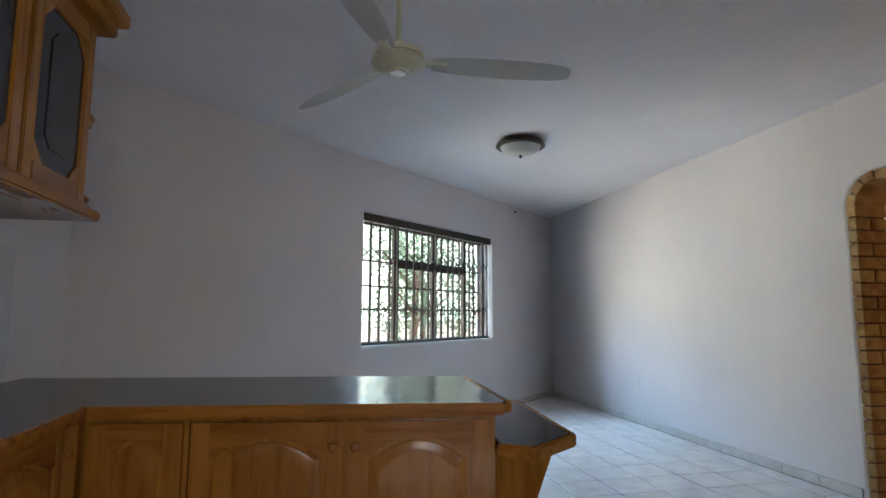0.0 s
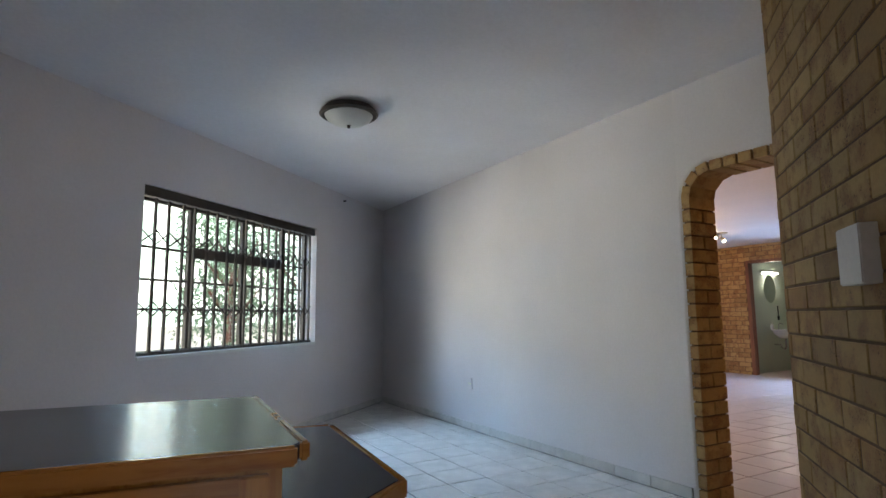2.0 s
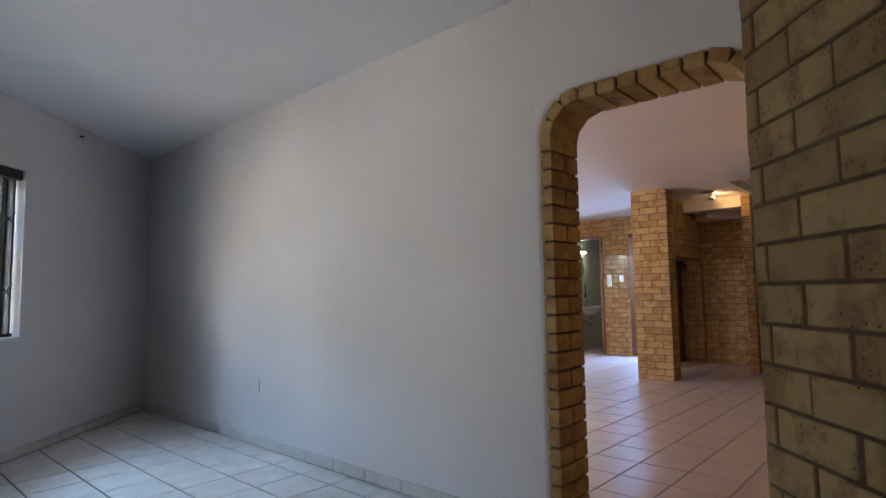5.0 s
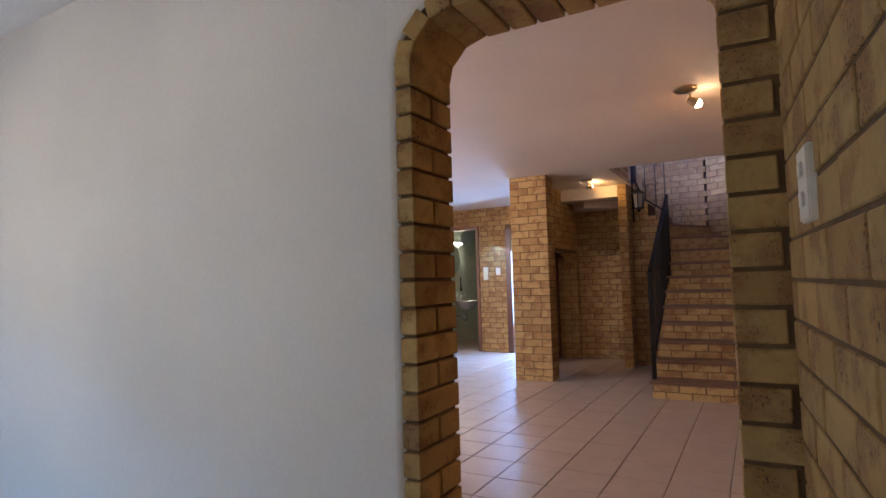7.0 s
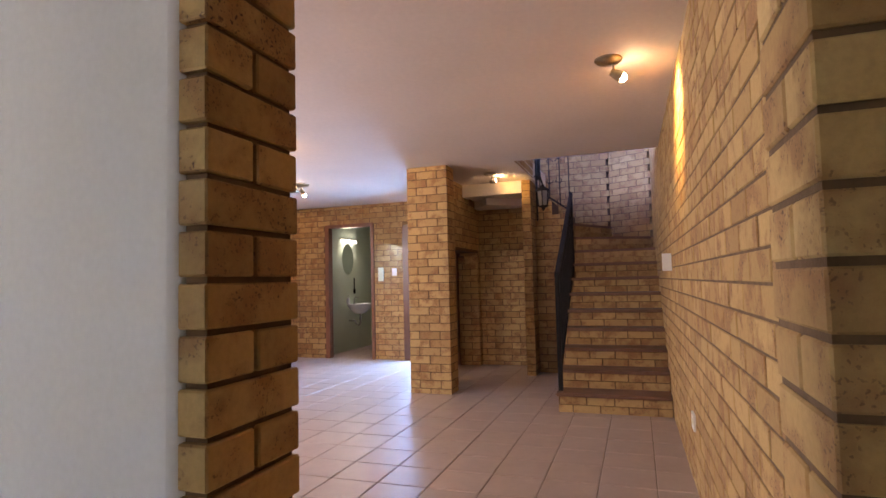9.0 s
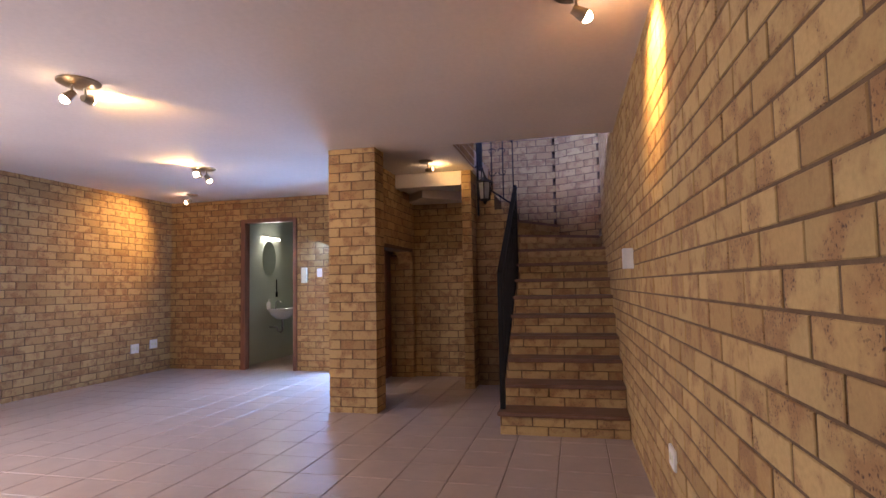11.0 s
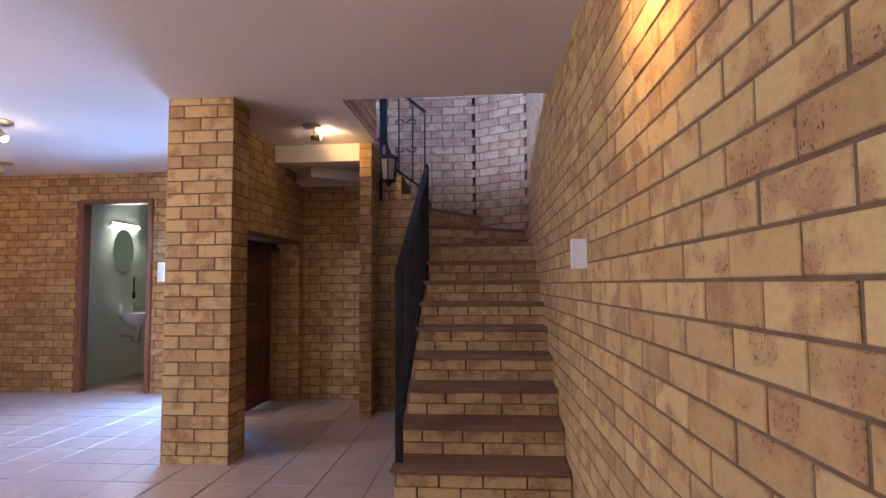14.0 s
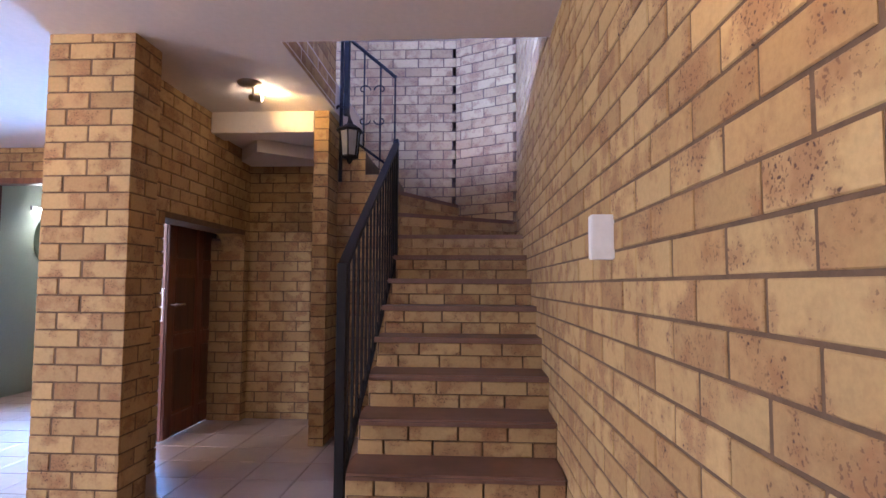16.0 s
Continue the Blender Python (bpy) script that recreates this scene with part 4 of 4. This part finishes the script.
# ---- flush ceiling lamp ----
dome = thing("ceiling_lamp", "frosted dome ceiling lamp with bronze rim", "lamp", (1.563, 3.915, 0))
smooth(part("rim", lathe([(0.0, CEIL_K), (0.165, CEIL_K), (0.195, CEIL_K - 0.03), (0.205, CEIL_K - 0.05), (0.19, CEIL_K - 0.062), (0.165, CEIL_K - 0.058), (0.15, CEIL_K - 0.04), (0.0, CEIL_K - 0.04)], 40), BRONZE, dome, "dark bronze rim"))
smooth(part("shade", lathe([(0.172, CEIL_K - 0.05), (0.155, CEIL_K - 0.082), (0.115, CEIL_K - 0.108), (0.06, CEIL_K - 0.122), (0.0, CEIL_K - 0.126)], 40), FROST, dome, "frosted glass dome"))
smooth(part("finial", lathe([(0.0, CEIL_K - 0.124), (0.014, CEIL_K - 0.126), (0.010, CEIL_K - 0.136), (0.013, CEIL_K - 0.143), (0.0, CEIL_K - 0.15)], 14), BRONZE, dome))
hook = thing("wall_hook", "small dark hook high on the wall", "hook", on_window(1.13, 2.50, 0.0))
part("peg", rod((0, 0, 0), (0.02, -0.025, 0), 0.009, 8), STEEL, hook)


# ---- switches and sockets ----
def wall_box(name, label, at, turn, w, h, d, kind="switch", mat=WHITE_PL):
    ob = thing(name, label, kind, at, turn)
    part("plate", box(-w / 2, -d, -h / 2, w / 2, 0.004, h / 2, min(0.003, d / 3)), mat, ob)
    if kind == "switch":
        for z in (-h * 0.2, h * 0.2):
            part("rocker", box(-w * 0.16, -d - 0.005, z - h * 0.1, w * 0.16, -d + 0.001, z + h * 0.1, 0.002), WHITE_PL, ob)
    elif kind == "socket":
        for x in (-w * 0.2, w * 0.2):
            part("outlet", rod((x, -d - 0.002, 0), (x, -d + 0.001, 0), w * 0.13, 14), IVORY, ob)
    return ob


_dm = math.degrees(math.atan2(DIAG[1] - DIAG_BACK[1], DIAG[0] - DIAG_BACK[0]))
_d = wall_frame(DIAG_BACK, DIAG)
_p = _d[0] + _d[1] * (_d[3] - 0.80)
ic = wall_box("intercom_box", "white plastic box on the slanting brick wall", (_p.x, _p.y, 1.262), _dm + 180, 0.15, 0.145, 0.04, "box")
part("button", box(-0.03, -0.039, 0.02, 0.03, -0.034, 0.04, 0.002), IVORY, ic)
wall_box("light_switch", "white light switch on the brick return", (3.01, 1.561, 1.322), 184, 0.10, 0.125, 0.012)
wall_box("wall_box", "small white box fixed to the long brick wall", (7.11, 1.653, 1.275), 180, 0.045, 0.13, 0.062, "box")
wall_box("wall_socket", "white double socket low on the brick wall", (5.93, 1.637, 0.385), 180, 0.13, 0.085, 0.010, "socket")
wall_box("wall_socket", "white socket low on the brick wall", (9.72, 7.749, 0.36), 0, 0.14, 0.12, 0.010, "socket")
wall_box("wall_socket", "white socket low on the brick wall", (10.06, 7.749, 0.39), 0, 0.14, 0.12, 0.010, "socket")
wall_box("intercom_handset", "cream intercom handset beside the bathroom door", (BACK, 5.62, 1.30), -90, 0.075, 0.21, 0.035, "intercom", IVORY)
wall_box("light_switch", "white light switch beside the bathroom door", (BACK, 5.40, 1.33), -90, 0.075, 0.115, 0.010)
wall_box("wall_socket", "white painted-over socket on the plaster wall", (3.32, 5.15, 0.45), -90, 0.075, 0.11, 0.008, "socket", PLASTER)


# ---- ceiling spots ----
def spot(at, aims, energy, label, cone=150, wide=0.075):
    ob = thing("ceiling_spot", label, "lamp", (at[0], at[1], 0), 0, "ceiling spots")
    z = CEIL_H
    smooth(part("base", lathe([(0.0, z), (wide, z), (wide, z - 0.010), (wide * 0.8, z - 0.022), (0.0, z - 0.026)], 28), BRASS, ob, "brushed metal base"))
    for ax, ay, az in aims:
        d = Vector((ax, ay, az)).normalized()
        j = Vector((d.x * wide * 0.5, d.y * wide * 0.5, z - 0.085))
        part("arm", rod((d.x * wide * 0.4, d.y * wide * 0.4, z - 0.02), j, 0.007, 8), BRASS, ob)
        smooth(part("head", rod(j - d * 0.025, j + d * 0.04, 0.020, 16, 0.033), BRASS, ob, "small swivelling lamp head"))
        bulb = lathe([(0.0, 0.032), (0.014, 0.028), (0.026, 0.014), (0.028, 0.0), (0.0, 0.0)], 14)
        bmesh.ops.transform(bulb, matrix=Matrix.Translation(j + d * 0.042) @ d.to_track_quat("Z", "Y").to_matrix().to_4x4(), verts=bulb.verts)
        smooth(part("bulb", bulb, BULB, ob, "glowing warm bulb"))
        src = Vector((at[0], at[1], 0)) + j + d * 0.085
        lamp("spot_lamp", "SPOT", look(src, src + d), energy, WARM, radius=0.02, cone=cone)


spot((5.82, 2.0), ((0.28, -0.82, -0.45),), 80, "ceiling spot aimed at the brick wall", 96)
spot((6.10, 4.91), ((0.85, 0.1, 0.10), (-0.4, 0.3, -0.6)), 36, "double ceiling spot with warm bulbs", 105, 0.12)
spot((8.45, 5.78), ((-0.9, 0.1, 0.10), (0.35, -0.3, -0.7)), 26, "double ceiling spot with warm bulbs", 105, 0.12)
spot((9.80, 6.95), ((-0.35, 0.75, -0.5),), 55, "ceiling spot aimed at the brick corner", 100)
spot((8.83, 3.46), ((0.62, -0.27, 0.20),), 7.5, "ceiling spot in front of the alcove", 95)

# ---- stair railing ----
rail = thing("stair_railing", "black wrought steel stair railing", "railing")
RY = 2.585


def bar(name, a, b, r, label=""):
    return part(name, rod(a, b, r, 8), STEEL, rail, label)


part("newel", box(7.70, RY - 0.02, 0.17, 7.74, RY + 0.02, 1.22, 0.003), STEEL, rail)
part("newel", box(9.60, 2.62, 1.35, 9.64, 2.66, 2.24, 0.003), STEEL, rail)
slope = (2.20 - 1.21) / (9.60 - 7.72)
part("handrail", box(-0.01, -0.022, -0.012, 2.14, 0.022, 0.012, 0.004, pose(7.72, RY, 1.21, 0, -math.degrees(math.atan(slope)), 1.5)), STEEL, rail)
part("bottom_rail", box(-0.01, -0.012, -0.008, 2.14, 0.012, 0.008, 0.002, pose(7.72, RY, 0.33, 0, -math.degrees(math.atan(slope)), 1.5)), STEEL, rail)
for k in range(1, 16):
    x = 7.72 + k * 0.118
    zl = 0.33 + (x - 7.72) * slope
    part("baluster", box(x - 0.006, RY - 0.006 + (x - 7.72) * 0.026, zl, x + 0.006, RY + 0.006 + (x - 7.72) * 0.026, zl + 0.88, 0.001), STEEL, rail)


def scroll(cx, y, cz, s, parent, axis="x"):
    """A pair of facing C scrolls."""
    for sx in (-1, 1):
        for sz in (-1, 1):
            pts = []
            for k in range(22):
                a = k / 21 * 4.6
                r = s * 0.34 * (1 - k / 26)
                d, z = sx * (s * 0.42 - r * math.cos(a)), cz + sz * (s * 0.75 - s * 0.0) - sz * r * math.sin(a) * -1 * 0.9
                pts.append((cx + d, y, z) if axis == "x" else (y, cx + d, z))
            part("scroll", tube(pts, 0.005), STEEL, parent)


# railing of the upper flight, across the stairwell
upper = thing("upper_stair_railing", "black wrought steel railing of the upper flight", "railing")
ux = 9.72
part("newel", box(9.52, 3.035, 1.90, 9.56, 3.055, 3.6, 0.003), STEEL, upper)
part("newel", box(9.58, 3.00, 2.42, 9.62, 3.04, 3.6, 0.003), STEEL, upper)
part("handrail", tube([(ux, 2.66, 2.76), (ux, 3.06, 3.10)], 0.014), STEEL, upper)
part("bottom_rail", tube([(ux, 2.66, 2.02), (ux, 3.02, 2.28)], 0.010), STEEL, upper)
for y, z0, z1 in ((2.665, 2.02, 2.76), (2.78, 2.11, 2.86), (2.91, 2.20, 2.97), (3.03, 2.28, 3.07)):
    part("baluster", rod((ux, y, z0), (ux, y, z1), 0.007, 8), STEEL, upper)
scroll(2.845, ux, 2.54, 0.16, upper, "y")

# lantern hanging at the stairs
lan = thing("wall_lantern", "black metal lantern hanging beside the stairs", "lantern", (9.42, 2.95, 2.16))
lan.scale = (1.3, 1.3, 1.3)
smooth(part("cap", lathe([(0.0, 0.14), (0.012, 0.13), (0.02, 0.11), (0.075, 0.075), (0.08, 0.065), (0.0, 0.065)], 6), STEEL, lan), 20)
part("glass", lathe([(0.0, 0.066), (0.056, 0.066), (0.042, -0.075), (0.0, -0.075)], 6), LANTERN_GLASS, lan, "dusty glass panes")
for k in range(6):
    a = k * math.pi / 3
    part("rib", rod((0.058 * math.cos(a), 0.058 * math.sin(a), 0.07), (0.044 * math.cos(a), 0.044 * math.sin(a), -0.08), 0.005, 6), STEEL, lan)
smooth(part("base", lathe([(0.0, -0.12), (0.012, -0.11), (0.02, -0.09), (0.05, -0.08), (0.05, -0.072), (0.0, -0.07)], 6), STEEL, lan), 20)
part("arm", tube([(0.0, 0.0, 0.13), (0.0, 0.02, 0.2), (0.02, 0.07, 0.22), (0.06, 0.15, 0.17)], 0.008), STEEL, lan)

# ---- front door, open ----
front = thing("front_door", "dark stained wooden front door standing open", "door", (10.36, 4.30, 0), 180)
part("leaf", plate([(0.0, 0.01), (0.96, 0.01), (0.96, 1.80), (0.94, 1.90), (0.88, 1.96), (0.80, 1.98), (0.0, 2.0)], -0.02, 0.02, 0.004), MERANTI, front)
for x0, x1 in ((0.0, 0.11), (0.425, 0.515), (0.84, 0.952)):
    part("stile", box(x0 + 0.002, 0.018, 0.012, x1, 0.034, 1.86 if x1 > 0.8 else 1.97, 0.005), MERANTI, front)
for z0, z1 in ((0.012, 0.17), (0.66, 0.76), (1.20, 1.31), (1.78, 1.86)):
    for x0, x1 in ((0.112, 0.423), (0.517, 0.838)):
        part("rail", box(x0, 0.018, z0, x1, 0.032, z1, 0.005), MERANTI, front)
for x0, x1 in ((0.112, 0.423), (0.517, 0.838)):
    for z0, z1 in ((0.19, 0.64), (0.78, 1.18), (1.33, 1.76)):
        part("panel", box(x0 + 0.02, 0.016, z0, x1 - 0.02, 0.027, z1, 0.010), DARKWOOD, front)
part("lock_plate", box(0.958, -0.012, 0.86, 0.964, 0.012, 1.10, 0.001), CHROME, front, "metal lock plate on the edge")
part("handle", tube([(0.90, 0.03, 0.98), (0.90, 0.075, 0.98), (0.79, 0.08, 0.98)], 0.009), CHROME, front, "metal lever handle")

bm = plate([(10.078, 1.547)] + [(10.078 - 0.16 + 0.16 * math.cos(radians(9 * k)), 1.547 - 0.16 + 0.16 * math.sin(radians(9 * k))) for k in range(10, -1, -1)], 3.985, 4.17)
structure("trim_alcove_arch", bm, BRICK, "rounded brick corner of the low opening")

post = tagged(new("door_front_frame"), "dark wooden frame of the front doorway", "door", "", "structure")
part("frame_post", box(10.365, 5.15, 0, 10.50, 5.248, 2.04, 0.006), DARKWOOD, post)
part("frame_post", box(10.40, 4.362, 0, 10.50, 4.41, 2.04, 0.006), DARKWOOD, post)
part("frame_head", box(10.40, 4.41, 1.99, 10.50, 5.15, 2.04, 0.006), DARKWOOD, post)

# ---- bathroom ----
bx = BACK
jamb = tagged(new("door_bathroom"), "red-brown wooden frame of the open bathroom doorway", "door", "", "structure")
part("frame_post", box(bx - 0.025, 6.53, 0, bx + 0.10, 6.598, 2.108, 0.006), REDWOOD, jamb)
part("frame_post", box(bx - 0.025, 5.742, 0, bx + 0.10, 5.79, 2.108, 0.006), REDWOOD, jamb)
part("frame_head", box(bx - 0.025, 5.79, 2.055, bx + 0.10, 6.53, 2.108, 0.006), REDWOOD, jamb)
structure("wall_bath_basin", box(10.53, 6.72, 0, 13.0, 6.86, 2.62), BATHPAINT, "pale green bathroom wall behind the basin")
structure("wall_bath_end", box(13.0, 5.2, 0, 13.15, 6.86, 2.62), BATHPAINT, "pale green bathroom end wall")
structure("wall_bath_near", box(10.53, 5.27, 0, 13.0, 5.40, 2.62), BATHPAINT, "pale green bathroom wall")
structure("ceiling_bath", box(10.5, 5.2, 2.40, 13.15, 6.9, 2.5), CEIL, "white bathroom ceiling")
tube_l = thing("mirror_lamp", "fluorescent tube lamp above the bathroom mirror", "lamp", (11.32, 6.72, 1.90))
part("housing", box(-0.26, -0.03, 0.0, 0.26, 0.0, 0.05, 0.006), WHITE_PL, tube_l)
part("tube", rod((-0.24, -0.045, 0.01), (0.24, -0.045, 0.01), 0.018, 12), TUBE, tube_l, "glowing white tube")
lamp("tube_light", "AREA", look((11.32, 6.62, 1.88), (11.3, 6.0, 1.2)), 3.5, (1.0, 0.97, 0.82), size=(0.5, 0.08))
mir = thing("oval_mirror", "oval frameless bathroom mirror", "mirror", (11.33, 6.718, 1.60))
bm = lathe([(0.0, 0.0), (1.0, 0.0), (1.0, 0.02), (0.0, 0.02)], 36, pose(0, 0, 0, 90))
bmesh.ops.scale(bm, verts=bm.verts, vec=(0.20, 0.35, 0.27))
part("glass", bm, MIRROR, mir)
basin = thing("wash_basin", "white ceramic wall basin with chrome trap", "basin", (11.36, 6.70, 0.80))
bm = lathe([(0.0, -0.16), (0.10, -0.15), (0.19, -0.08), (0.24, 0.0), (0.25, 0.012), (0.23, 0.012), (0.18, -0.05), (0.08, -0.11), (0.0, -0.115)], 28)
bmesh.ops.scale(bm, verts=bm.verts, vec=(1.1, 0.85, 1.0))
bmesh.ops.translate(bm, verts=bm.verts, vec=(0, -0.2, 0))
smooth(part("bowl", bm, CERAMIC, basin))
part("trap", tube([(0, -0.2, -0.15), (0, -0.2, -0.32), (0, -0.17, -0.36), (0, -0.12, -0.33), (0, -0.1, -0.28), (0, 0.02, -0.28)], 0.018), CHROME, basin, "chrome waste trap")
part("tap", tube([(0.06, -0.05, 0.0), (0.06, -0.05, 0.10), (0.05, -0.09, 0.13), (0.04, -0.15, 0.11)], 0.011), CHROME, basin, "chrome tap")
soap = thing("soap_bottle", "pale pump soap bottle on the basin", "bottle", (11.16, 6.62, 0.81))
smooth(part("bottle", lathe([(0.0, 0.0), (0.03, 0.0), (0.032, 0.09), (0.012, 0.115), (0.0, 0.115)], 16), WHITE_PL, soap))
part("pump", tube([(0, 0, 0.11), (0, 0, 0.15), (0, -0.03, 0.152)], 0.005), WHITE_PL, soap)
brush = thing("wall_brush", "dark brush hanging above the basin", "brush", (11.55, 6.71, 1.05))
part("handle", rod((0, 0, 0), (0.0, 0, 0.22), 0.010, 8), STEEL, brush)
part("head", rod((0, 0, -0.06), (0, 0, 0.02), 0.02, 10), STEEL, brush)
roll = thing("toilet_roll", "toilet roll on a wall holder", "roll", (11.92, 6.66, 0.76))
part("paper", rod((-0.05, 0, 0), (0.05, 0, 0), 0.05, 18), WHITE_PL, roll)
part("holder", tube([(-0.06, 0, 0), (0.07, 0, 0), (0.07, 0.055, 0.0)], 0.006), CHROME, roll)
bin_ = thing("waste_bin", "small dark bathroom waste bin", "bin", (12.1, 6.45, 0))
smooth(part("body", lathe([(0.0, 0.0), (0.10, 0.0), (0.12, 0.28), (0.11, 0.28), (0.095, 0.01), (0.0, 0.01)], 20), REDWOOD, bin_))

# ---- pieces of the walls, floors and stairs ----
for build, values in late:
    build(*values)
